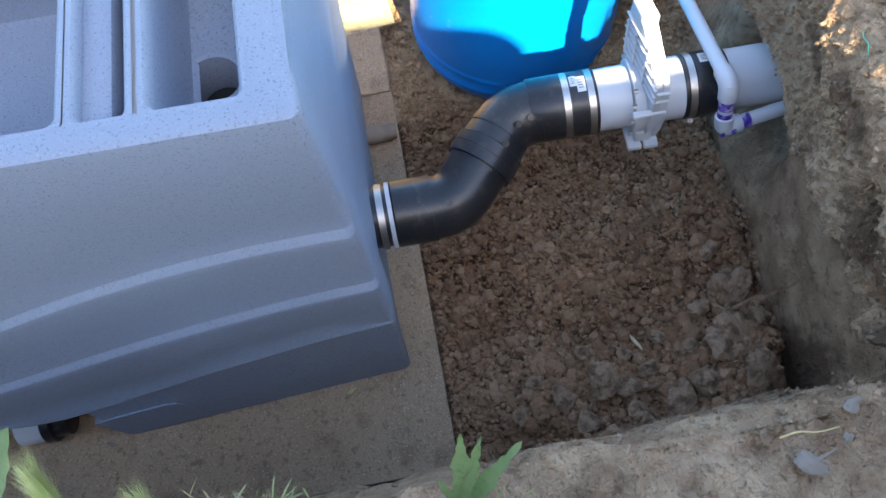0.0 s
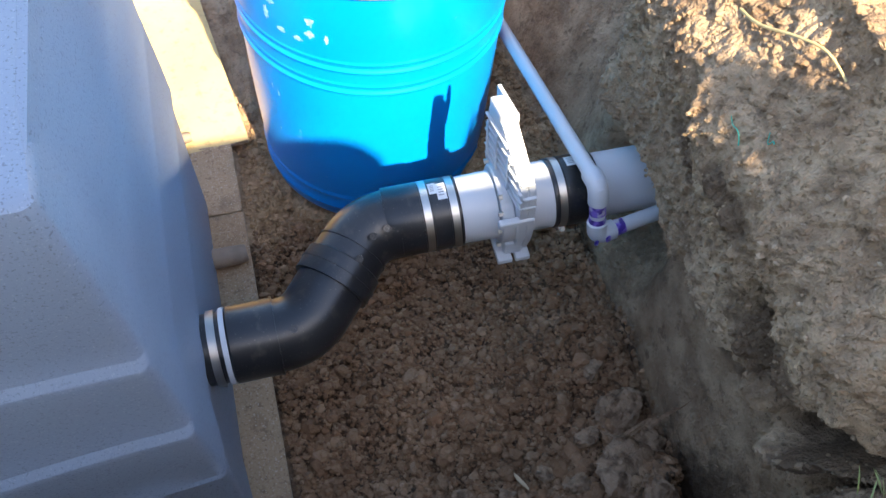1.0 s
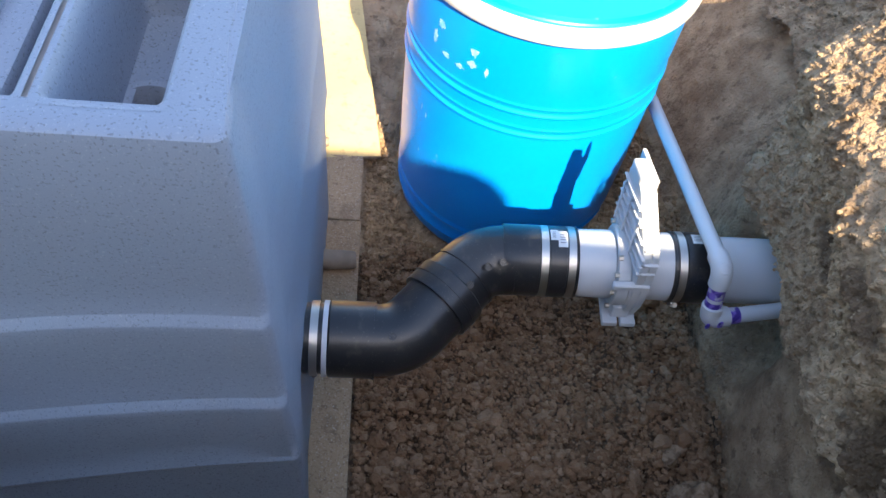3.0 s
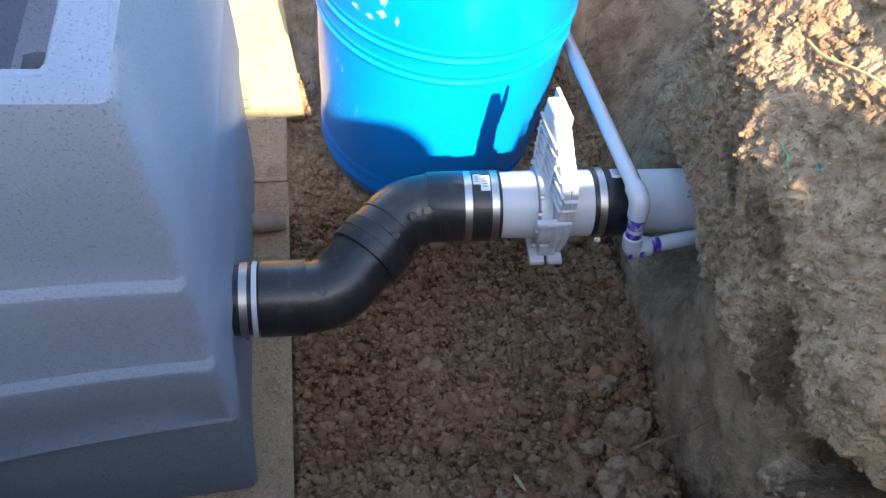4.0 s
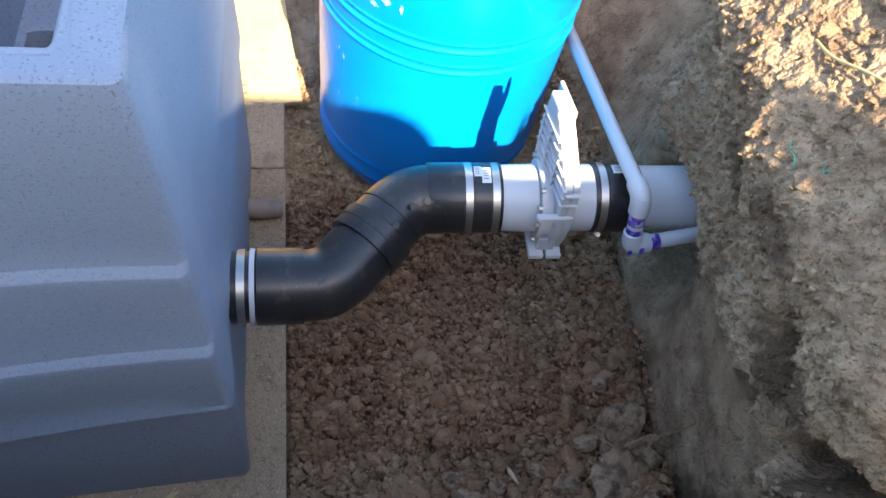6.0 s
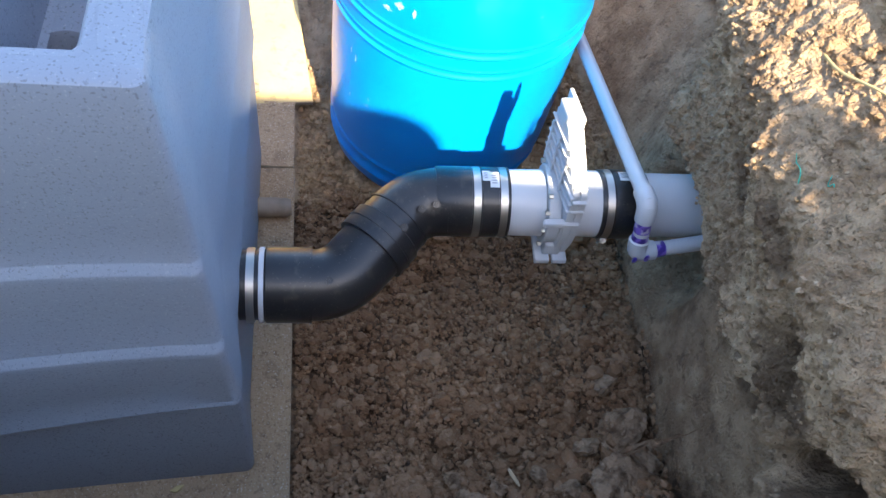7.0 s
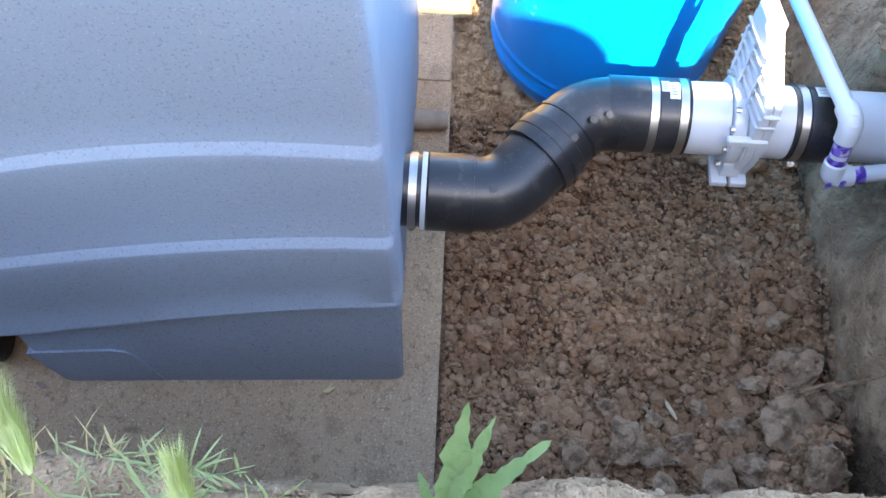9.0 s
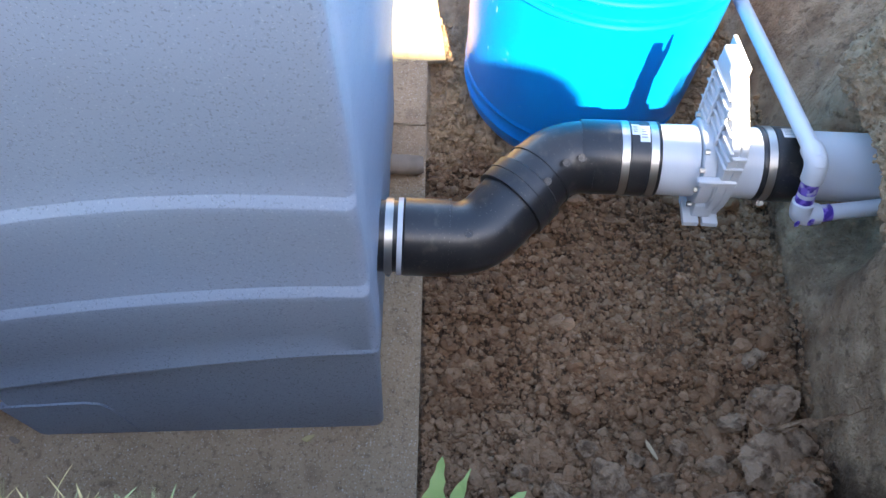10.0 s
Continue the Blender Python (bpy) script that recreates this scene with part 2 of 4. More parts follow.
M_HOLESHADE = material("hole_shade", (0.02, 0.02, 0.02), 0.9)
M_LEAF = material("green_leaf", (0.26, 0.37, 0.155), 0.55, spots=[(30, 4, 0.4, 0.7, (0.37, 0.47, 0.22), 0.8), (90, 5, 0.55, 0.7, (0.17, 0.26, 0.09), 0.6)], bump=[(120, 4, 0.3, 0.001)])
M_GRASS = material("grass_blade", (0.27, 0.31, 0.095), 0.6, spots=[(20, 3, 0.4, 0.7, (0.33, 0.38, 0.18), 0.8)])
M_LEAFY = material("grey_green_blade", (0.27, 0.31, 0.125), 0.6, spots=[(25, 3, 0.4, 0.7, (0.40, 0.42, 0.20), 0.8)])
M_FOX = material("green_seed_head", (0.50, 0.54, 0.17), 0.65, spots=[(40, 3, 0.4, 0.7, (0.64, 0.64, 0.30), 0.8)])
M_STRAW = material("dry_straw", (0.55, 0.43, 0.20), 0.7, spots=[(30, 3, 0.4, 0.7, (0.42, 0.31, 0.13), 0.8)])
M_STONE = material("pale_stone", (0.21, 0.172, 0.130), 0.85, spots=[(30, 5, 0.4, 0.7, (0.24, 0.21, 0.18), 0.8)], bump=[(90, 5, 0.5, 0.003)])
M_BLOCKER = material("blocker_face", (0.45, 0.42, 0.38), 0.9, spots=[(3, 5, 0.4, 0.7, (0.36, 0.33, 0.29), 0.7)], bump=[(80, 5, 0.4, 0.003)])
M_CHIP = material("bare_wood_chip", (0.62, 0.46, 0.28), 0.8, spots=[(40, 4, 0.4, 0.7, (0.38, 0.29, 0.20), 0.7)])
M_TWINE = material("green_thread", (0.05, 0.35, 0.26), 0.6)


# ---- building helpers ----
def part(name, bm, mat, parent=None, label="", smooth=True, kind=""):
    """Links a bmesh as one mesh object, under a thing or a part where one is given."""
    me = bpy.data.meshes.new(name)
    bmesh.ops.recalc_face_normals(bm, faces=bm.faces)
    bm.to_mesh(me)
    bm.free()
    me.materials.append(mat)
    if smooth:
        me.polygons.foreach_set("use_smooth", [True] * len(me.polygons))
        me.set_sharp_from_angle(angle=radians(38))
    ob = new(name, me)
    if parent:
        ob.parent = parent
    return tagged(ob, label=label, kind=kind)


def thing(name, place, label, category, group="", turn=0):
    ob = new(name)
    ob.empty_display_size = 0.05
    ob.matrix_world = pose(*place, 0, 0, turn)
    return tagged(ob, label=label, category=category, group=group)


def under(ob, parent):
    """Puts a part made in world coordinates under its thing."""
    bpy.context.view_layer.update()
    ob.parent = parent
    ob.matrix_parent_inverse = Matrix.Translation(-parent.matrix_basis.translation) if parent.type == "EMPTY" else Matrix()
    return ob


def box(bm, x0, x1, y0, y1, z0, z1, bevel=0.0, seg=2):
    r = bmesh.ops.create_cube(bm, size=1, matrix=Matrix.Translation(((x0 + x1) / 2, (y0 + y1) / 2, (z0 + z1) / 2)) @ Matrix.Diagonal((x1 - x0, y1 - y0, z1 - z0, 1)))
    if bevel:
        es = {e for v in r["verts"] for e in v.link_edges}
        bmesh.ops.bevel(bm, geom=list(es), offset=bevel, segments=seg, profile=0.5, affect="EDGES")


def tube(bm, pts, radii, n=32, cap=True, inner=None):
    """A tube swept along points, with a radius at each."""
    pts = [Vector(p) for p in pts]
    if not hasattr(radii, "__len__"):
        radii = [radii] * len(pts)
    tang = []
    for k in range(len(pts)):
        a, b = pts[max(k - 1, 0)], pts[min(k + 1, len(pts) - 1)]
        d = b - a
        tang.append(d.normalized() if d.length > 1e-9 else (tang[-1] if tang else (pts[-1] - pts[0]).normalized()))
    side = tang[0].orthogonal().normalized()
    rings = []
    for p, t, r in zip(pts, tang, radii):
        side = (side - side.dot(t) * t).normalized()
        other = t.cross(side)
        rings.append([bm.verts.new(p + r * (math.cos(2 * math.pi * j / n) * side + math.sin(2 * math.pi * j / n) * other)) for j in range(n)])
    for a, b in zip(rings, rings[1:]):
        for j in range(n):
            bm.faces.new((a[j], a[(j + 1) % n], b[(j + 1) % n], b[j]))
    if cap:
        bm.faces.new(rings[0][::-1])
        bm.faces.new(rings[-1])


def lathe(bm, profile, n=64, centre=(0, 0, 0), cap=True):
    """Turns a profile of (radius, height) round the z axis."""
    rings = []
    for r, z in profile:
        rings.append([bm.verts.new((centre[0] + r * math.cos(2 * math.pi * j / n), centre[1] + r * math.sin(2 * math.pi * j / n), centre[2] + z)) for j in range(n)])
    for a, b in zip(rings, rings[1:]):
        for j in range(n):
            bm.faces.new((a[j], a[(j + 1) % n], b[(j + 1) % n], b[j]))
    if cap:
        bm.faces.new(rings[0][::-1])
        bm.faces.new(rings[-1])


def smooth_step(a, b, v):
    v = min(max((v - a) / (b - a), 0.0), 1.0)
    return v * v * (3 - 2 * v)


# ---- the dug pit: one sheet of earth out to the horizon ----
LIP_Y, LIP_Z, TOP_Z = -0.552, 0.655, 1.06


def fbm(x, y, z, octaves=4):
    return noise.fractal(Vector((x, y, z)), 0.9, 2.1, octaves)


def wall_x(y):
    """Plan of the foot of the pit's steep side."""
    return 0.664 + 0.03 * smooth_step(0.2, 0.5, y) + 0.08 * smooth_step(0.9, 1.6, y) - 0.018 * smooth_step(0.0, -0.4, y)


def wall_out(y, z):
    """How far the steep side stands back from (plus) or over (minus) its foot at a height."""
    edge = 0.485 + 0.05 * smooth_step(-0.15, -0.27, y) - 0.05 * smooth_step(-0.28, -0.45, y) + 0.012 * math.sin(y * 31) + 0.016 * fbm(0.3, y * 14, 2.0, 3)
    o = 0.022 * smooth_step(0.08, edge - 0.03, z) - 0.046 * smooth_step(edge - 0.006, edge + 0.008, z) + 0.045 * math.exp(-((z - edge + 0.026) / 0.020) ** 2) * (0.55 + 0.45 * math.sin(y * 19 + 1.0))
    o += (0.026 * smooth_step(-0.13, 0.0, y) * smooth_step(0.75, 0.62, z) - 0.014 * smooth_step(-0.05, -0.25, y)) * smooth_step(edge - 0.05, edge + 0.05, z)
    scoop = z - 0.622 - 0.45 * (y + 0.325) + 0.012 * math.sin(y * 47)
    o += 0.085 * math.exp(-((y + 0.332) / 0.062) ** 4) * smooth_step(0.040, 0.022, scoop) * smooth_step(-0.07, 0.02, scoop)
    o -= 0.012 * smooth_step(0.02, 0.0, abs(z - 0.66 - 0.55 * (y + 0.2) - 0.03 * math.sin(y * 23))) * smooth_step(-0.42, -0.3, y) * smooth_step(0.05, -0.05, y)
    o += -0.010 * smooth_step(0.55, 0.72, z) + 0.06 * smooth_step(0.74, 0.84, z) + 0.05 * smooth_step(0.82, 0.90, z)
    o += 0.11 * math.exp(-((y - 0.095) / 0.115) ** 4 - ((z - 0.35) / 0.12) ** 4)
    o += 0.26 * math.exp(-((y + 0.447) / 0.056) ** 4 - ((z - 0.590 + 0.5 * (y + 0.445)) / 0.050) ** 4)
    o += 0.36 * smooth_step(0.22, 0.50, y) * smooth_step(0.05, 0.95, z)
    return o


def floor_z(x, y):
    z = -0.022 + 0.06 * smooth_step(0.02, 0.35, x) + 0.10 * smooth_step(0.35, 0.66, x)
    z += 0.11 * smooth_step(-0.2, -0.5, y) * smooth_step(0.1, 0.6, x) + 0.04 * smooth_step(-0.18, -0.36, y) * smooth_step(0.02, 0.2, x)
    z += 0.045 * math.exp(-((x - 0.44) ** 2 + (y + 0.06) ** 2) / 0.022)
    z -= 0.045 * math.exp(-((x - 0.30) ** 2 + (y - 0.20) ** 2) / 0.035)
    z -= 0.12 * smooth_step(0.565, 0.645, x + 0.03 * math.sin(y * 23) + 0.015 * math.sin(y * 61)) * smooth_step(-0.16, -0.36, y)
    return z


def level(x, y):
    """The ground outside the pit, with a low heap of dug earth along its steep side."""
    return 0.66 + 0.38 * smooth_step(0.60, 1.0, x) * (1 - smooth_step(2.2, 5.0, x)) * smooth_step(3.2, 1.6, y) * smooth_step(-2.6, -0.7, y)


def lumps(x, y, z, size):
    """Height of packed aggregates of about one size, with narrow gaps between them: 0 in a gap, up to 1 on top."""
    d, near = noise.voronoi(Vector((x, y, z)) / size)
    q = near[0]
    top = 0.35 + 0.65 * (0.5 + 0.5 * math.sin(q.x * 37.1 + q.y * 71.7 + q.z * 19.3))
    return top * min(1.0, (d[1] - d[0]) * 2.2) ** 0.6


def spread(a, b, n, power=1.0):
    return [a + (b - a) * (k / n) ** power for k in range(n)]


def earth():
    rows = [-60 + (60 + LIP_Y - 0.35) * (1 - (1 - k / 22) ** 3) for k in range(22)]
    rows += spread(LIP_Y - 0.35, LIP_Y, 45) + spread(LIP_Y, -0.43, 60) + spread(-0.43, 0.75, 380) + spread(0.75, 2.0, 70) + spread(2.0, 2.35, 22)
    rows += [2.35 + 60 * (k / 22) ** 3 for k in range(23)]
    cols = [("l", -1 + k / 20) for k in range(20)] + [("f", k / 290) for k in range(290)] + [("w", k / 240) for k in range(240)] + [("r", k / 70) for k in range(71)]
    verts = []
    for y in rows:
        xw = wall_x(y)
        far = smooth_step(2.0, 2.35, y)
        near = smooth_step(-0.43, LIP_Y, y) if y > LIP_Y else 1.0
        near = near ** 0.8 if near > 0 else 0.0
        for kind, u in cols:
            lean = 0.0
            if kind == "l":
                x = -1.90 - 60 * (-u) ** 3 - 0.35 * (-u)
                h = 0.0
            elif kind == "f":
                x, h = (-1.90 * (1 - u / 0.21) ** 1.3 if u < 0.21 else xw * (u - 0.21) / 0.79), 0.0
            elif kind == "w":
                x = xw
                h = u
            else:
                x = xw + wall_out(y, 0.90) + 0.9 * u + 58 * max(u - 0.35, 0) ** 3
                h = 1.0
            if kind == "w":
                z = floor_z(xw, y) + (0.90 - floor_z(xw, y)) * u
                lean = wall_out(y, z)
            elif kind == "r":
                z = 0.90 + 0.16 * smooth_step(0.0, 0.45, u)
                lean = 0.0
            elif kind == "l":
                z = -0.022 + h
            else:
                z = floor_z(x, y)
            if kind == "r":
                z += (level(x, y) - z) * max(smooth_step(0.3, 0.8, u), smooth_step(-0.4, -0.85, y), far)
            elif kind == "l":
                z += (level(x, y) - z) * max(near, far, smooth_step(0.0, 0.3, -u))
            else:
                z += (level(x + lean, y) - z) * max(near, far)
            d_n = fbm(x * 3.1, y * 3.1, z * 3.1, 3)
            d_m = fbm(x * 11 + 5, y * 11, z * 11, 4)
            d_f = fbm(x * 46, y * 46 + 9, z * 46, 3)
            inside = 1.0
            grain = 0.0
            if -0.62 < y < 0.9 and -0.05 < x < 1.5:
                wx, wy, wz = x + 0.006 * d_f, y + 0.006 * d_m, z
                if kind == "f":
                    loose = smooth_step(-0.5, 0.35, d_n + 0.3 * d_m)
                    grain = 0.006 * loose * lumps(wx + 0.030 * d_m, wy + 0.026 * d_f, wz, 0.036) + 0.008 * lumps(wx + 3, wy + 0.006 * d_f, wz, 0.0105) + 0.006 * fbm(x * 95, y * 95, z * 95, 2) - 0.010
                elif kind == "w":
                    wx = x + wall_out(y, z)
                    grain = 0.0032 * lumps(wx, wy, wz, 0.009) + 0.006 * max(0.0, lumps(wx, wy, wz + 7, 0.034) - 0.35)
            if abs(x) > 3 or abs(y) > 3:
                d_f *= 0.2
            if kind == "w":
                scrape = fbm(x * 3, y * 26 + z * 6, z * 4 - y * 3, 3)
                cleft = max(0.0, 0.16 - abs(fbm(x * 9 + 4, y * 8 + z * 5, z * 13, 4))) / 0.16
                rim = smooth_step(0.44, 0.50, z)
                lump = max(0.0, fbm(x * 7 + 2, y * 7, z * 7 + 8, 2) - 0.15)
                x += lean + 0.12 * u * max(near, far) + (0.012 * d_n + 0.009 * d_m + 0.0045 * d_f + 0.003 * scrape - 0.022 * lump - grain + 0.006 * rim * cleft ** 3 + 0.0075 * rim * fbm(x * 80, y * 80 + z * 30, z * 80, 3)) * (0.22 + 0.78 * rim) * min(1, 0.25 + 3 * u) * (1 - 0.6 * near)
                z += (0.012 * d_m + 0.003 * d_f) * u
                yy = y + 0.006 * d_m
            elif kind == "r":
                x += lean
                z += (0.045 * d_n + 0.022 * d_m + 0.008 * d_f) * inside
                yy = y
            else:
                onboard = smooth_step(0.03, -0.01, x) * smooth_step(-0.44, -0.42, y) * (1 - far)
                z += (0.014 * d_n + 0.018 * d_m + 0.010 * d_f + grain * (1 - max(near, far))) * (1 - 0.94 * onboard)
                if onboard > 0 and near < 0.02 and kind != "l":
                    z = min(z, -0.014)
                yy = y + (0.018 * d_n + 0.012 * d_m) * (near if 0 < near < 1 else 0)
            verts.append((x, yy, z))
    nc = len(cols)
    faces = [(r * nc + c, r * nc + c + 1, (r + 1) * nc + c + 1, (r + 1) * nc + c) for r in range(len(rows) - 1) for c in range(nc - 1)]
    me = bpy.data.meshes.new("ground")
    me.from_pydata(verts, [], faces)
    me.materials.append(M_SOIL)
    me.polygons.foreach_set("use_smooth", [True] * len(me.polygons))
    surface.append((verts, len(rows), rows, cols))
    return tagged(new("ground", me), label="brown dug earth with a pit and steep crumbling bank", category="ground", kind="structure")


surface = []
ground = earth()


# ---- added unseen panels behind, which shade the pit ----
def shade_panel(name, x0, x1, y0, y1, z0, z1):
    bm = bmesh.new()
    box(bm, x0, x1, y0, y1, z0, z1, 0.01)
    return tagged(part(name, bm, M_BLOCKER, smooth=False), label="added unseen panel that shades the tank", category="wall", kind="structure")


# Tall panel out of view, added to keep the sun off the tank.
shade_panel("shade_panel_far", -1.6, 1.065, -6.3, -6.1, 0.4, 7.1)


def stepped_blocker():
    """An added unseen panel whose top steps down in a soft curve, to shape the shade on drum and bank."""
    bm = bmesh.new()
    # The dip and notches are shaped to place the sun on valve and bank.
    top = [(-1.5, 2.095), (0.50, 2.095), (0.56, 2.085), (0.60, 2.06), (0.63, 2.02), (0.65, 1.967), (0.835, 1.967), (0.850, 2.08), (0.860, 2.10), (0.864, 2.002), (0.880, 2.002), (0.886, 2.13), (0.91, 2.19), (0.936, 2.20), (0.950, 2.13), (0.972, 2.15), (0.985, 2.09), (1.7, 2.05)]
    out = top + [(1.7, 0.5), (-1.5, 0.5)]
    a, b = [bm.verts.new((x, -1.50, z)) for x, z in out], [bm.verts.new((x, -1.65, z)) for x, z in out]
    bm.faces.new(a)
    bm.faces.new(b)
    for k in range(len(out)):
        bm.faces.new((a[k], a[(k + 1) % len(out)], b[(k + 1) % len(out)], b[k]))
    tagged(part("shade_panel_near", bm, M_BLOCKER, smooth=False), label="added unseen low panel that shapes the pit's sun and shade", category="wall", kind="structure")


stepped_blocker()


# ---- plywood sheets under the tank ----
def plywood(name, x0, x1, y0, y1, turn, label, face=None):
    t = thing(name, (x1, y0, -0.014), label, "plywood sheet", "plywood sheets on the pit floor", turn)
    bm = bmesh.new()
    box(bm, x0 - x1, 0, 0, y1 - y0, 0, 0.0105, 0.0015, 1)
    part("core", bm, M_PLYEDGE, t, "pale ply edge", False)
    bm = bmesh.new()
    nx, ny = 60, 60
    g = [[bm.verts.new(((x0 - x1) * (1 - i / nx) * 0.999 - 0.0006, 0.0008 + (y1 - y0 - 0.0016) * j / ny, 0.0125 + 0.0012 * fbm(i * 0.3, j * 0.3, 1, 3))) for i in range(nx + 1)] for j in range(ny + 1)]
    for j in range(ny):
        for i in range(nx):
            bm.faces.new((g[j][i], g[j][i + 1], g[j + 1][i + 1], g[j + 1][i]))
    part("face_veneer", bm, face or M_PLY, t, "dirt-covered face")


plywood("plywood_sheet", -1.75, 0.0, -0.43, 0.503, 0, "dirty brown plywood sheet under the grey tank")
plywood("plywood_sheet", -1.75, -0.002, 0.508, 0.712, 0.0, "short dirty brown plywood strip behind the tank")
# Split off at the shadow's edge; this sunlit part is painted paler.
plywood("plywood_sheet", -1.75, 0.042, 0.716, 1.85, 6.5, "plywood sheet coloured pale as sunlit, beside the blue drum", M_PLYLIT)


# ---- the grey tank ----
TX0, TX1, TY0, TY1 = -1.58, -0.062, -0.207, 0.56


def rounded_ring(x0, x1, y0, y1, r, per=10, along=26):
    """Points of a rounded rectangle, seen from above, going round."""
    pts = []
    for cx, cy, a0 in ((x1 - r, y0 + r, -90), (x1 - r, y1 - r, 0), (x0 + r, y1 - r, 90), (x0 + r, y0 + r, 180)):
        arc = [(cx + r * math.cos(radians(a0 + 90 * k / per)), cy + r * math.sin(radians(a0 + 90 * k / per))) for k in range(per + 1)]
        if pts:
            ax, ay = pts[-1]
            pts += [(ax + (arc[0][0] - ax) * k / along, ay + (arc[0][1] - ay) * k / along) for k in range(1, along)]
        pts += arc
    ax, ay = pts[-1]
    pts += [(ax + (pts[0][0] - ax) * k / along, ay + (pts[0][1] - ay) * k / along) for k in range(1, along)]
    return pts


def sag(x, g):
    """How far the moulded lines droop towards the tank's middle: g is 0 at the rim, 1 and 2 at the ledges, 3 at the lip."""
    a, b = -0.84 + math.hypot(x + 0.84, 0.10), -0.75 + math.hypot(x + 0.75, 0.07)
    s = (0.0, 0.50 * max(-0.14 - a, 0) ** 2.0, 0.33 * max(-0.09 - a, 0) ** 1.6, 0.335 * max(-0.07 - b, 0) ** 1.4, 0.335 * max(-0.07 - b, 0) ** 1.4)
    k = int(g)
    return s[k] + (s[k + 1] - s[k]) * (g - k)


def bulge(x, y, g):
    """The long front swells out towards the tank's middle, most of all low down."""
    return 0.06 * (g / 3) ** 2 * min(max(-0.06 - x, 0.0), 0.62) * min(max((TY1 - y) / (TY1 - TY0), 0.0), 1.0)


def tank():
    t = thing("septic_tank", (-0.72, 0.17, 0.0), "large grey speckled moulded plastic tank on plywood", "tank")
    # height, inset, corner radius, droop: from the top rim down to the lower lip
    levels = [(0.974, 0.085, 0.020, 0.0), (0.974, 0.048, 0.002, 0.0), (0.970, 0.0445, -0.0035, 0.0), (0.960, 0.043, -0.006, 0.0), (0.86, 0.036, -0.006, 0.3), (0.76, 0.029, -0.0055, 0.8), (0.7115, 0.0265, -0.0052, 0.99), (0.7095, 0.026, -0.006, 1.0),
              (0.7015, 0.0255, -0.0145, 1.0), (0.698, 0.025, -0.0155, 1.0), (0.686, 0.024, -0.0155, 1.05), (0.62, 0.0195, -0.0145, 1.5), (0.538, 0.0155, -0.0135, 1.98), (0.536, 0.015, -0.0143, 2.0),
              (0.528, 0.0145, -0.0228, 2.0), (0.5245, 0.014, -0.0238, 2.0), (0.513, 0.0138, -0.0237, 2.1), (0.43, 0.0080, -0.020, 2.6), (0.363, 0.0046, -0.0175, 2.96), (0.359, 0.0040, -0.0205, 3.0), (0.3525, 0.0040, -0.0208, 3.0), (0.349, 0.0045, -0.0195, 3.0), (0.3465, 0.010, -0.002, 3.0),
              (0.346, 0.012, 0.06, 3.0), (0.346, 0.013, 0.3, 3.0), (0.346, 0.014, 0.70, 3.0)]
    bm = bmesh.new()
    rings = []
    for z, inset, front, droop in levels:
        ring = []
        for x, y in rounded_ring(TX0 + inset, TX1 - inset, TY0 + front, TY1 - inset, 0.014):
            hollow = 0.012 * smooth_step(TY0 + 0.01, TY0 + 0.13, y) * (1 if x > -0.3 else 0)
            ring.append(bm.verts.new((x - hollow + 0.72, y - 0.17 - 0.35 * bulge(x, y, droop), z - sag(x, droop))))
        rings.append(ring)
    n = len(rings[0])
    for a, b in zip(rings, rings[1:]):
        for j in range(n):
            bm.faces.new((a[j], a[(j + 1) % n], b[(j + 1) % n], b[j]))
    bm.faces.new(rings[-1])
    part("body", bm, M_TANK, t)
    # two feet below the lip
    for x0, x1, slant in ((-0.665, -0.064, 1), (-1.575, -1.06, -1)):
        bm = bmesh.new()
        rr = []
        for z, ins in ((0.40, 0.006), (0.30, 0.005), (0.2, 0.004), (0.10, 0.002), (0.010, 0.0), (0.003, 0.002), (0.0, 0.007)):
            ring = []
            a, b = x0 + ins, x1 - ins
            if slant > 0:
                a -= 0.30 * max(z - 0.02, 0) * 0.6
            else:
                b += 0.30 * max(z - 0.02, 0) * 0.6
            for x, y in rounded_ring(a, b, TY0 + 0.001 + 0.034 * min(z, 0.36), TY1 - 0.02 - ins, 0.010, 6, 12):
                top = 0.354 - sag(x, 3.0)
                y -= bulge(x, y, 3.0) * (1 - 0.65 * smooth_step(0.0, 0.40, z))
                x -= 0.012 * smooth_step(TY0 + 0.01, TY0 + 0.13, y) * (1 if x > -0.3 else 0)
                ring.append(bm.verts.new((x + 0.72, y - 0.17, z if z < 0.15 else 0.15 + (top - 0.15) * (z - 0.15) / 0.25)))
            rr.append(ring)
        m = len(rr[0])
        for p, q in zip(rr, rr[1:]):
            for j in range(m):
                bm.faces.new((p[j], p[(j + 1) % m], q[(j + 1) % m], q[j]))
        bm.faces.new(rr[-1])
        part("foot", bm, M_TANK, t)
    # drain pipe and collar between the feet
    bm = bmesh.new()
    tube(bm, [(-0.865 + 0.72, -0.362, 0.046), (-0.812 + 0.72, -0.362, 0.046)], 0.043, 32)
    part("drain_pipe", bm, M_PVC, t, "short white plastic drain pipe")
    bm = bmesh.new()
    tube(bm, [(x + 0.72, -0.362, 0.046) for x in (-0.813, -0.795, -0.7945, -0.765)], [0.046, 0.046, 0.036, 0.036], 32)
    part("pipe_collar", bm, M_RUBBER, t, "black rubber collar")
    # raised service panel on the foot
    bm = bmesh.new()
    vs = []
    out = [(-0.688, 0.112), (-0.55, 0.124), (-0.525, 0.118), (-0.512, 0.10), (-0.487, 0.012), (-0.655, 0.012)]
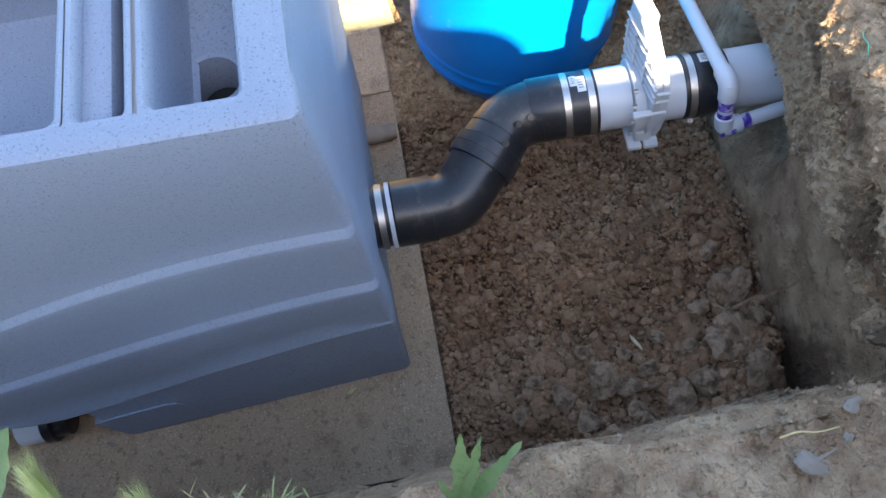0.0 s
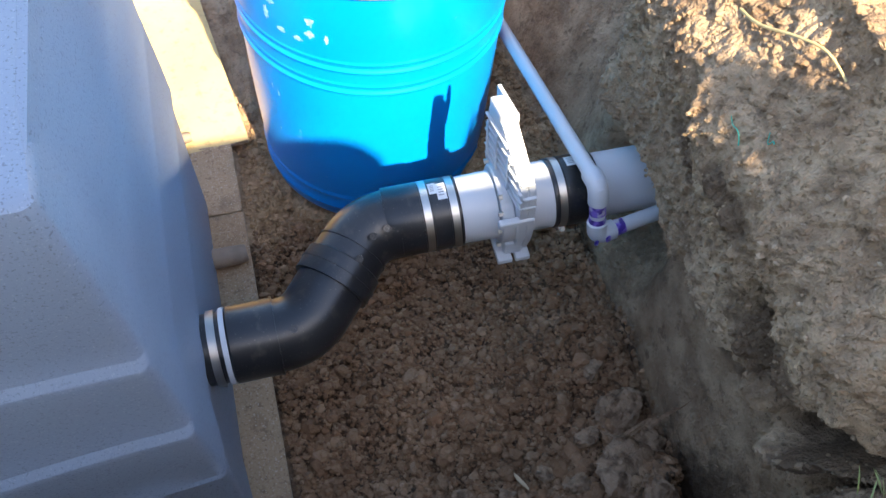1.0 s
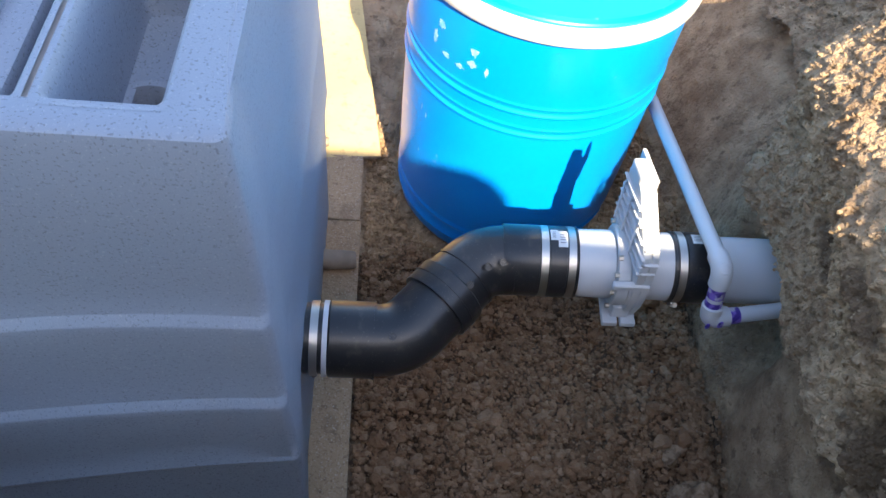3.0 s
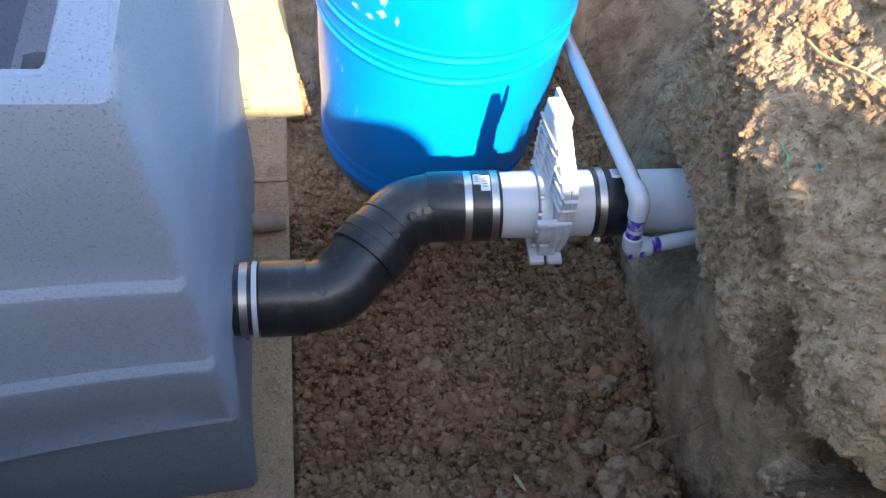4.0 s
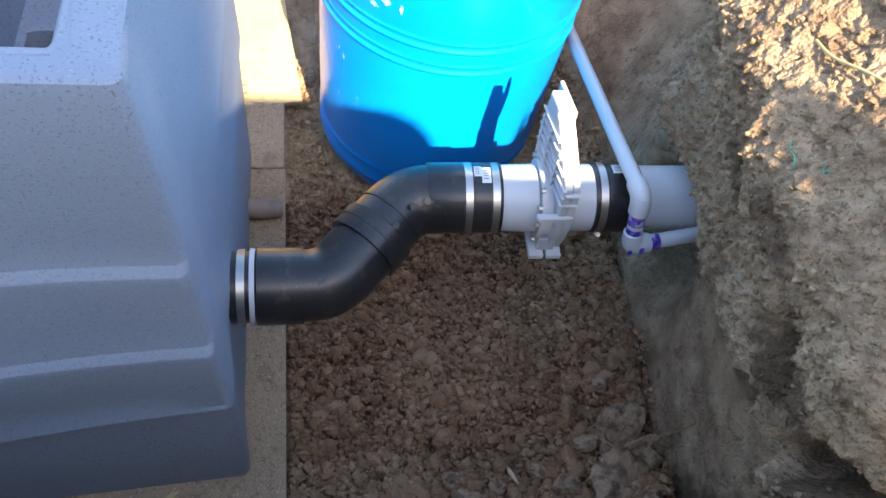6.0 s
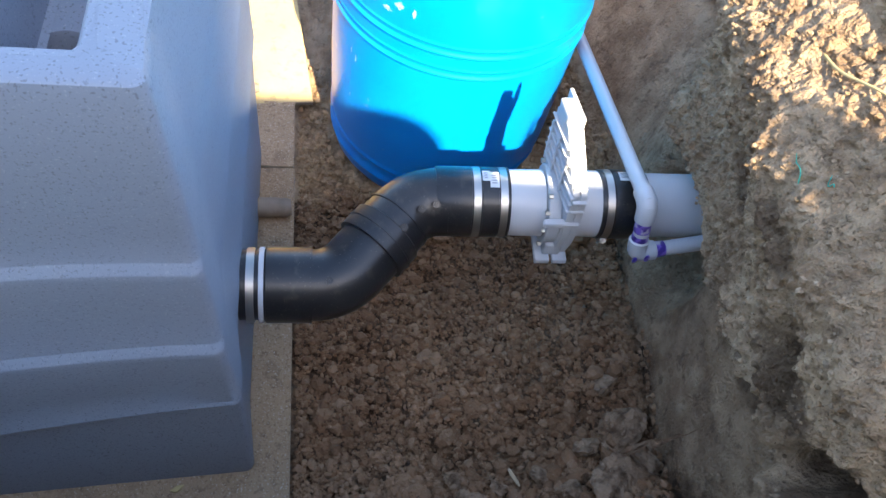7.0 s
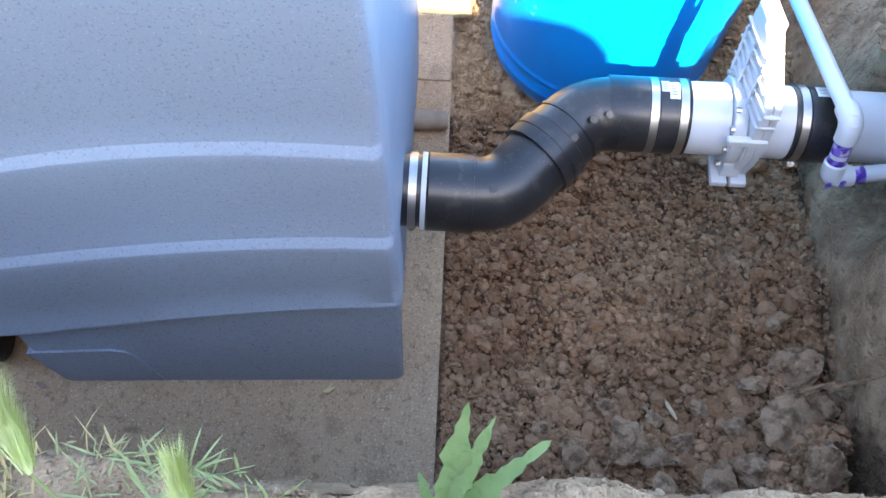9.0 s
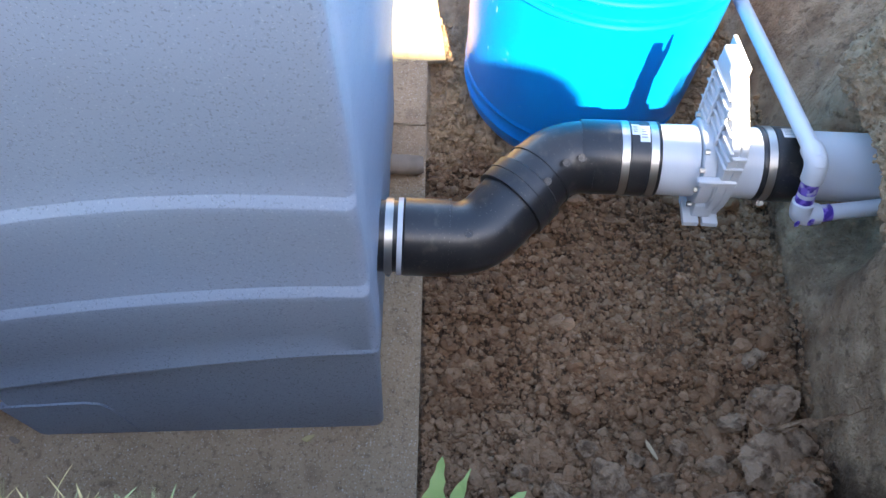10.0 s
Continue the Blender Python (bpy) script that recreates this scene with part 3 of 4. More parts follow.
    for dy in (0.0, 0.012):
        vs.append([bm.verts.new((x + 0.72, TY0 - 0.17 - 0.0014 + dy + 0.034 * z - bulge(x, TY0, 3.0) * (1 - 0.65 * smooth_step(0.0, 0.40, z)), z)) for x, z in out])
    bm.faces.new(vs[0])
    for j in range(6):
        bm.faces.new((vs[0][j], vs[0][(j + 1) % 6], vs[1][(j + 1) % 6], vs[1][j]))
    part("foot_panel", bm, M_TANK, t, "", False)
    # the deck round the openings, and the basins in it
    opens = [(-0.265, -0.162, -0.176, 0.12, 0.125), (-0.341, -0.282, -0.178, 0.40, 0.55), (-1.20, -0.355, -0.174, 0.40, 0.42)]
    ox0, ox1, oy0, oy1 = TX0 + 0.05, TX1 - 0.05, TY0 + 0.004, TY1 - 0.05
    strips = [(ox0, ox1, oy0, -0.174), (ox0, ox1, 0.40, oy1), (opens[0][1], ox1, -0.174, 0.40), (ox0, opens[2][0], -0.174, 0.40), (-0.265, -0.162, 0.116, 0.40)]
    for x0, x1, y0, y1 in strips:
        bm = bmesh.new()
        box(bm, x0 + 0.72, x1 + 0.72, y0 - 0.17, y1 - 0.17, 0.945, 0.9732)
        part("deck", bm, M_TANK, t, "speckled flat top rim", False)
    for x0, x1, y0, y1, deep in opens:
        bm = bmesh.new()
        rr = []
        for z, ins in ((0.9735, -0.006), (0.973, 0.0), (0.968, 0.004), (0.95, 0.006), (0.974 - deep * 0.55, 0.010), (0.974 - deep + 0.012, 0.014), (0.974 - deep + 0.003, 0.018), (0.974 - deep, 0.026)):
            rr.append([bm.verts.new((x + 0.72, y - 0.17, z)) for x, y in rounded_ring(x0 + ins, x1 - ins, y0 + ins, y1 - ins, 0.012, 5, 6)])
        m = len(rr[0])
        for p, q in zip(rr, rr[1:]):
            for j in range(m):
                bm.faces.new((p[j], p[(j + 1) % m], q[(j + 1) % m], q[j]))
        if deep < 0.2:
            hub = [bm.verts.new((-0.222 + 0.72 + 0.036 * math.cos(2 * math.pi * (j / m) - 2.2), -0.050 - 0.17 + 0.036 * math.sin(2 * math.pi * (j / m) - 2.2), 0.974 - deep)) for j in range(m)]
            near0 = min(range(m), key=lambda j: (rr[-1][0].co - hub[j].co).length)
            for j in range(m):
                bm.faces.new((rr[-1][j], rr[-1][(j + 1) % m], hub[(j + 1 + near0) % m], hub[(j + near0) % m]))
        else:
            bm.faces.new(rr[-1])
        part("basin", bm, M_TANK, t)
    for x0, x1, nm in ((-0.282, -0.265, "divider"), (-0.355, -0.341, "divider")):
        bm = bmesh.new()
        box(bm, x0 + 0.721, x1 + 0.719, -0.172 - 0.17, 0.40 - 0.17, 0.60, 0.968, 0.002)
        part(nm, bm, M_TANKIN, t, "smooth pale grey dividing strip", False)
    bm = bmesh.new()
    box(bm, -0.3395 + 0.72, -0.303 + 0.72, -0.166 - 0.17, 0.39 - 0.17, 0.5, 0.956, 0.006)
    part("baffle", bm, M_TANK, t)
    # the outlet well in the floor of the first basin
    bm = bmesh.new()
    lathe(bm, [(0.040, 0.0015), (0.034, 0.0), (0.032, -0.006), (0.031, -0.060)], 40, (-0.222 + 0.72, -0.050 - 0.17, 0.8505), cap=False)
    well = part("outlet_well", bm, M_TANK, t)
    # A black disc stands in for the unlit depth of the hole.
    bm = bmesh.new()
    lathe(bm, [(0.0305, -0.002), (0.0305, 0.0)], 32, (-0.222 + 0.72, -0.050 - 0.17, 0.7915))
    part("hole_disc", bm, M_HOLESHADE, well, "round black disc painted as the outlet hole's shade")


tank()


# ---- pipes from the tank to the bank ----
P_A, P_B, P_C, P_D = Vector((-0.069, 0.004, 0.305)), Vector((0.078, 0.004, 0.305)), Vector((0.213, 0.1475, 0.349)), Vector((0.36, 0.1425, 0.3605))
AX_Y, AX_Z = 0.138, 0.358


def arc_between(a, b, c, cut, n=12):
    """Points that round the corner b of the line a b c."""
    p, q = b + (a - b).normalized() * cut, b + (c - b).normalized() * cut
    return [(1 - k / n) ** 2 * p + 2 * (k / n) * (1 - k / n) * b + (k / n) ** 2 * q for k in range(n + 1)]


def ring_band(name, centre, axis, r, width, mat, parent, label="", thick=0.0015):
    bm = bmesh.new()
    a = Vector(axis).normalized()
    c = Vector(centre)
    tube(bm, [c - a * width / 2, c - a * width / 2, c + a * width / 2, c + a * width / 2], [r - 0.003, r + thick, r + thick, r - 0.003], 48, False)
    return under(part(name, bm, mat, None, label), parent) if parent.type == "EMPTY" else part(name, bm, mat, parent, label)


def clamp(parent, centre, axis, r, screw_angle):
    band = ring_band("band_clamp", centre, axis, r, 0.0125, M_STEEL, parent, "shiny stainless steel band clamp")
    bm = bmesh.new()
    c = Vector(centre)
    d = Vector((0, math.cos(radians(screw_angle)), math.sin(radians(screw_angle))))
    s = Vector((0, -d.z, d.y))
    p = c + d * (r + 0.004)
    tube(bm, [p - s * 0.012, p + s * 0.012], 0.0055, 10)
    tube(bm, [p - s * 0.020, p - s * 0.012], 0.0042, 6)
    sc = part("screw", bm, M_STEEL, band, "", False)
    return band


def elbows():
    t = thing("rubber_elbow", (0.1, 0.07, 0.30), "black rubber offset pipe made of two elbows", "pipe elbow")
    mid = (P_B + P_C) / 2
    d1 = (P_C - P_B).normalized()
    # first elbow, entering the socket of the second
    pts = [P_A + Vector((0.028, 0, 0)), P_A + Vector((0.031, 0, 0)), Vector((0.032, 0.004, 0.305)), Vector((0.034, 0.004, 0.305))] + arc_between(P_A, P_B, P_C, 0.040) + [mid - d1 * 0.012]
    rad = [0.060, 0.0635, 0.0635, 0.060] + [0.060] * 13 + [0.060]
    bm = bmesh.new()
    tube(bm, pts, rad, 48)
    under(part("lower_elbow", bm, M_RUBBER), t)
    pts = [mid - d1 * 0.018, mid - d1 * 0.0175, mid + d1 * 0.026, mid + d1 * 0.029] + arc_between(P_B, P_C, P_D, 0.042) + [Vector((0.268, 0.1455, 0.3532)), Vector((0.27, 0.1454, 0.3534))]
    rad = [0.058, 0.0668, 0.0668, 0.0625] + [0.0605] * 13 + [0.0605, 0.058]
    bm = bmesh.new()
    tube(bm, pts, rad, 48)
    under(part("upper_elbow", bm, M_RUBBER), t)
    ring_band("moulded_ring", mid + d1 * 0.056, d1, 0.0612, 0.004, M_RUBBER, t)
    ring_band("moulded_ring", Vector((0.0335, 0.004, 0.305)), (1, 0, 0), 0.0634, 0.0035, M_RUBBER, t)
    ring_band("moulded_ring", mid + d1 * 0.005, d1, 0.0666, 0.0022, M_RUBBER, t)
    # small round moulding marks
    for p, out in ((Vector((0.062, -0.022, 0.361)), Vector((0.05, -0.42, 0.9))), (Vector((0.185, 0.064, 0.39)), Vector((-0.2, -0.6, 0.75))), (Vector((0.215, 0.094, 0.402)), Vector((-0.15, -0.62, 0.75))), (Vector((0.240, 0.102, 0.405)), Vector((0, -0.6, 0.78)))):
        bm = bmesh.new()
        q = out.normalized().to_track_quat("Z", "Y").to_matrix().to_4x4()
        lathe(bm, [(0.0058, -0.004), (0.0066, 0.0), (0.0066, 0.0010), (0.0054, 0.0010), (0.0050, 0.0), (0.0024, 0.0), (0.0022, 0.0006)], 16)
        bmesh.ops.transform(bm, matrix=Matrix.Translation(p) @ q, verts=bm.verts)
        under(part("moulding_mark", bm, M_RUBBER), t)
    # clamp and pale ring where it meets the tank
    bm = bmesh.new()
    tube(bm, [P_A + Vector((-0.02, 0, 0)), P_A + Vector((0.03, 0, 0))], 0.0585, 48)
    under(part("spigot", bm, M_RUBBER), t)
    clamp(t, P_A + Vector((0.006, 0, 0)), (1, 0, 0), 0.0605, -112)
    ring_band("pale_ring", P_A + Vector((0.0235, 0, 0)), (1, 0, 0), 0.061, 0.008, M_PVC, t, "white plastic ring", 0.002)


elbows()


def rubber_coupling(x0, x1, straps, label):
    t = thing("rubber_coupling", ((x0 + x1) / 2, AX_Y, AX_Z - 0.06), label, "pipe coupling", "black pipe couplings")
    bm = bmesh.new()
    c = lambda x: (x, AX_Y, AX_Z)
    xs = [x0, x0 + 0.0005, x0 + 0.002]
    rs = [0.058, 0.0615, 0.0622]
    for s in straps:
        xs += [s - 0.011, s - 0.009, s - 0.0085, s + 0.0085, s + 0.009, s + 0.011]
        rs += [0.0622, 0.0622, 0.0605, 0.0605, 0.0622, 0.0622]
    xs += [x1 - 0.002, x1 - 0.0005, x1]
    rs += [0.0622, 0.0615, 0.058]
    tube(bm, [c(x) for x in xs], rs, 56)
    under(part("sleeve", bm, M_RUBBER), t)
    for k, s in enumerate(straps):
        clamp(t, c(s), (1, 0, 0), 0.0608, 262 if x0 < 0.4 else -140)
    return t


coupling_a = rubber_coupling(0.247, 0.376, (0.318, 0.364), "black rubber coupling with two steel clamps")
coupling_b = rubber_coupling(0.535, 0.618, (0.550,), "black rubber coupling beside the white valve")


def wrapped_label(parent, x0, x1, a0, a1, r):
    """A paper label that follows the sleeve's curve."""
    bm = bmesh.new()
    rows = []
    for k in range(9):
        a = radians(a0 + (a1 - a0) * k / 8)
        rows.append([bm.verts.new((x, AX_Y + r * math.cos(a), AX_Z + r * math.sin(a))) for x in (x0, x1)])
    for a, b in zip(rows, rows[1:]):
        bm.faces.new((a[0], a[1], b[1], b[0]))
    lab = under(part("paper_label", bm, M_LABEL, None, "white paper label"), parent)
    for j in range(4):
        bm = bmesh.new()
        a = radians(a0 + (a1 - a0) * (0.25 + 0.16 * j))
        b = radians(a0 + (a1 - a0) * (0.31 + 0.16 * j))
        vs = [bm.verts.new((x, AX_Y + (r + 0.0005) * math.cos(q), AX_Z + (r + 0.0005) * math.sin(q))) for x, q in ((x0 + 0.003, a), (x1 - 0.004, a), (x1 - 0.004, b), (x0 + 0.003, b))]
        bm.faces.new(vs)
        part("print_bar", bm, M_INK, lab, "", False)


wrapped_label(coupling_a, 0.327, 0.340, 68, 92, 0.0628)
wrapped_label(coupling_a, 0.3395, 0.3555, 72, 104, 0.0631)
wrapped_label(coupling_b, 0.568, 0.588, 62, 86, 0.0628)


def valve():
    t = thing("knife_gate_valve", (0.46, 0.138, 0.275), "white plastic knife gate valve with ribbed bonnet", "valve")
    skew = Matrix(((1, -0.17, 0, 0.17 * 0.150), (0, 1, 0, 0), (0, 0, 1, 0), (0, 0, 0, 1)))

    def put(nm, bm, mat=M_PVC, label="", smooth=False):
        """The bonnet's parts stand slightly turned on the pipe."""
        if nm in ("body_half", "rib", "head", "guide_flag"):
            bmesh.ops.transform(bm, matrix=skew, verts=bm.verts)
        return under(part(nm, bm, mat, None, label, smooth), t)

    for x0, x1, nm in ((0.364, 0.437, "hub"), (0.487, 0.552, "hub")):
        bm = bmesh.new()
        tube(bm, [(x0, AX_Y, AX_Z), (x0 + 0.003, AX_Y, AX_Z), (x1, AX_Y, AX_Z)], [0.055, 0.0585, 0.060], 56)
        put(nm, bm, smooth=True)
    prof = [(0.082, 0.285), (0.070, 0.325), (0.066, 0.36), (0.068, 0.44), (0.071, 0.475), (0.083, 0.496), (0.148, 0.572), (0.160, 0.578), (0.196, 0.578), (0.203, 0.565), (0.204, 0.42), (0.207, 0.36), (0.200, 0.315), (0.180, 0.292), (0.12, 0.28)]
    prof = [(y, z if z < 0.42 else 0.42 + (z - 0.42) * 0.80) for y, z in prof]
    for k, (x0, x1) in enumerate(((0.4515, 0.4645), (0.4655, 0.4775))):
        bm = bmesh.new()
        a = [bm.verts.new((x0, y, z)) for y, z in prof]
        b = [bm.verts.new((x1, y, z)) for y, z in prof]
        bm.faces.new(a)
        bm.faces.new(b)
        for j in range(len(prof)):
            bm.faces.new((a[j], a[(j + 1) % len(prof)], b[(j + 1) % len(prof)], b[j]))
        bmesh.ops.bevel(bm, geom=list(bm.edges), offset=0.0015, segments=1, affect="EDGES")
        put("body_half", bm)
    # round bolted flanges of the two body halves
    for x0, x1 in ((0.4385, 0.4602), (0.4612, 0.4825)):
        bm = bmesh.new()
        tube(bm, [(x0, AX_Y, AX_Z), (x0 + 0.002, AX_Y, AX_Z), (x1 - 0.0006, AX_Y, AX_Z), (x1, AX_Y, AX_Z)], [0.0685, 0.0705, 0.0705, 0.0695], 56)
        put("flange", bm)
    # thin ribs along the face of the bonnet, stepping back with its sloping front
    for j in range(6):
        z = 0.424 + 0.0185 * j
        y0 = 0.067 if z < 0.470 else 0.076 + (z - 0.47) * 1.05
        bm = bmesh.new()
        box(bm, 0.4470, 0.4530, y0 - 0.001, 0.203 + 0.004 * (j % 2), z, z + 0.0036, 0.0010, 1)
        put("rib", bm)
    for j in range(5):
        z = 0.424 + 0.024 * j
        y0 = 0.067 if z < 0.470 else 0.076 + (z - 0.47) * 1.05
        bm = bmesh.new()
        box(bm, 0.4530, 0.4765, y0 - 0.003, y0 + 0.02, z, z + 0.006, 0.0012, 1)
        put("rib", bm)
    bm = bmesh.new()
    box(bm, 0.430, 0.491, 0.062, 0.075, 0.385, 0.398, 0.002, 1)
    put("flange_lug", bm)
    for y in (0.115, 0.160, 0.196):
        bm = bmesh.new()
        box(bm, 0.4465, 0.4502, y - 0.003, y + 0.003, 0.415, 0.51, 0.001, 1)
        put("rib", bm)
    bm = bmesh.new()
    box(bm, 0.451, 0.475, 0.156, 0.202, 0.534, 0.560, 0.005)
    put("head", bm)
    bm = bmesh.new()
    box(bm, 0.4795, 0.4865, 0.165, 0.238, 0.505, 0.545, 0.002)
    put("guide_flag", bm)
    # foot
    bm = bmesh.new()
    box(bm, 0.446, 0.478, AX_Y - 0.062, AX_Y - 0.02, 0.283, 0.315, 0.003)
    put("stem", bm)
    for x0, x1 in ((0.432, 0.459), (0.464, 0.491)):
        bm = bmesh.new()
        box(bm, x0, x1, AX_Y - 0.075, AX_Y - 0.015, 0.274, 0.285, 0.002)
        put("foot_plate", bm)
    for y, z in ((-0.062, 0.315), (-0.066, 0.36), (-0.062, 0.405), (0.05, 0.42), (-0.052, 0.44)):
        bm = bmesh.new()
        tube(bm, [(0.4325, AX_Y + y * 0.93, z), (0.440, AX_Y + y * 0.93, z)], 0.0045, 6)
        put("bolt", bm, M_STEEL, "steel bolt head")


valve()


def sewer_pipe():
    bm = bmesh.new()
    tube(bm, [(0.56, AX_Y, AX_Z), (1.25, AX_Y - 0.02, AX_Z + 0.02)], 0.057, 56)
    ob = part("sewer_pipe", bm, M_PVC, None)
    tagged(ob, label="white plastic sewer pipe running into the bank", category="pipe")
    for k in range(7):
        bm = bmesh.new()
        x = 0.672 + 0.016 * k
        a = radians(118)
        vs = [bm.verts.new((xx, AX_Y + 0.0576 * math.cos(q) - 0.001, AX_Z + 0.0576 * math.sin(q) + 0.003)) for xx, q in ((x, a), (x + 0.010, a), (x + 0.010, a + 0.03), (x, a + 0.03))]
        bm.faces.new(vs)
        part("print_bar", bm, M_INK, ob, "faint grey printed marks", False)


sewer_pipe()

# the run climbs slightly towards the bank
RUN = Matrix.Translation((0.316, 0.145, 0.357)) @ pose(0, 0, 0, 0, -4.5, -3.3) @ Matrix.Translation((-0.316, -AX_Y, -AX_Z))
bpy.context.view_layer.update()
for ob in [o for o in scene.objects if o.parent is None and o.name.split(".")[0] in ("rubber_coupling", "knife_gate_valve", "sewer_pipe")]:
    ob.matrix_basis = RUN @ ob.matrix_basis

E1, E2 = Vector((0.577, 0.052, 0.482)), Vector((0.587, 0.026, 0.378))


def thin_pipe():
    t = thing("water_pipe", (0.58, 0.03, 0.36), "thin white plastic pipe with purple primer at elbows", "pipe")
    put = lambda nm, pts, r, mat=M_PVC, label="": under(part(nm, (lambda b: (tube(b, pts, r, 20), b)[1])(bmesh.new()), mat, None, label), t)
    far = Vector((0.612, 0.80, 0.30))
    end = Vector((0.80, 0.05, 0.40))
    put("rising_run", [E1, far], 0.0133)
    put("drop_run", [E1, E2], 0.0133)
    put("side_run", [E2, end], 0.0133)
    up_d, dn_d = (far - E1).normalized(), (E2 - E1).normalized()
    put("elbow_fitting", [E1 + up_d * 0.036, E1 + up_d * 0.034] + arc_between(far, E1, E2, 0.02, 8) + [E1 + dn_d * 0.034, E1 + dn_d * 0.036], [0.0140] + [0.0172] * 11 + [0.0140])
    sd = (end - E2).normalized()
    put("elbow_fitting", [E2 - dn_d * 0.032, E2 - dn_d * 0.030] + arc_between(E1, E2, end, 0.016, 8) + [E2 + sd * 0.032, E2 + sd * 0.034], [0.0140] + [0.0172] * 11 + [0.0140])
    for p, d, w in ((E1 + dn_d * 0.044, dn_d, 0.026), (E2 - dn_d * 0.036, dn_d, 0.013), (E2 + sd * 0.042, sd, 0.016)):
        ring_band("primer_stain", p, d, 0.0134, w, M_PURPLE, t, "purple primer stain", 0.0006)
    for p, r in ((E1 + Vector((-0.002, -0.0155, -0.018)), 0.006), (E1 + Vector((0.0, -0.0135, -0.062)), 0.005), (E2 + Vector((-0.006, -0.016, 0.0)), 0.005), (E2 + Vector((0.014, -0.016, 0.006)), 0.006)):
        bm = bmesh.new()
        bmesh.ops.create_icosphere(bm, subdivisions=2, radius=1, matrix=Matrix.Translation(p) @ Matrix.Diagonal((r * 0.8, 0.003, r * 1.6, 1)))
        under(part("primer_drip", bm, M_PURPLE, None, "purple primer drip"), t)


thin_pipe()


# ---- blue drum ----
def drum():
    t = thing("plastic_drum", (0.335, 0.638, -0.01), "blue plastic drum with white rim band and lid", "drum")
    prof = [(0.10, 0.0), (0.205, 0.002), (0.232, 0.012), (0.246, 0.035), (0.2505, 0.055), (0.251, 0.061), (0.2535, 0.065), (0.2535, 0.069), (0.251, 0.073), (0.2518, 0.098), (0.252, 0.101), (0.2545, 0.105), (0.2545, 0.109), (0.252, 0.113),
            (0.2525, 0.12), (0.257, 0.25), (0.2598, 0.416), (0.260, 0.424)]
    for z in (0.436, 0.487):
        prof += [(0.260, z - 0.008), (0.2602, z - 0.006), (0.2632, z - 0.003), (0.2642, z), (0.2632, z + 0.003), (0.2606, z + 0.006), (0.2604, z + 0.008), (0.2606, z + 0.014), (0.2622, z + 0.0165), (0.2622, z + 0.0185), (0.2608, z + 0.021), (0.2608, z + 0.024)]
    prof += [(0.261, 0.518), (0.2625, 0.55), (0.2645, 0.63), (0.264, 0.65), (0.262, 0.690), (0.258, 0.694)]
    bm = bmesh.new()
    lathe(bm, prof, 96)
    part("barrel", bm, M_BLUE, t)
    bm = bmesh.new()
    lathe(bm, [(0.262, 0.651), (0.272, 0.653), (0.276, 0.659), (0.276, 0.678), (0.272, 0.684), (0.262, 0.686)], 96, cap=False)
    part("rim_band", bm, M_PVC, t, "white plastic rim band")
    bm = bmesh.new()
    lathe(bm, [(0.262, 0.687), (0.256, 0.700), (0.249, 0.700), (0.243, 0.686), (0.20, 0.684), (0.197, 0.689), (0.13, 0.689), (0.127, 0.684)], 96)
    part("lid", bm, M_BLUE, t)


drum()


def scuff(a, z, wide, tall, seed):
    """A scraped pale patch on the drum's skin."""
    r2 = random.Random(seed)
    bm = bmesh.new()
    ring = []
    for k in range(22):
        q = 2 * math.pi * k / 22
        f = 0.55 + 0.6 * r2.random()
        b, zz = radians(a) + wide / 0.262 * f * math.cos(q), z + tall * f * math.sin(q)
        r = 0.2600 + (zz - 0.40) * 0.018 + 0.0012
        ring.append(bm.verts.new((r * math.cos(b), r * math.sin(b), zz + 0.01)))
    bm.faces.new(ring)
    part("scuff", bm, M_SCUFF, bpy.data.objects["plastic_drum"], "pale scraped patch")


for k, (a, z, w, h) in enumerate(SCUFFS):
    scuff(a, z, w, h, k + 40)


# ---- loose bits on the floor ----
def peg(place, length, r, turn, label):
    bm = bmesh.new()
    k = 10
    tube(bm, [(-length * (1 - j / k), 0.0008 * math.sin(j * 2.1), 0) for j in range(k + 1)], [r * (1.0 - 0.12 * (j / k)) * (0.86 if j == k else 1) for j in range(k + 1)], 18)
    ob = part("wooden_peg", bm, M_WOOD)
    ob.matrix_world = pose(*place, 0, 0, turn)
    return tagged(ob, label=label, category="peg")


peg((-0.006, 0.372, 0.0235), 0.11, 0.0235, 1.5, "stubby weathered wooden peg lying on plywood")
peg((-0.088, 0.735, 0.018), 0.10, 0.014, 3, "small sunlit wooden peg lying on plywood")


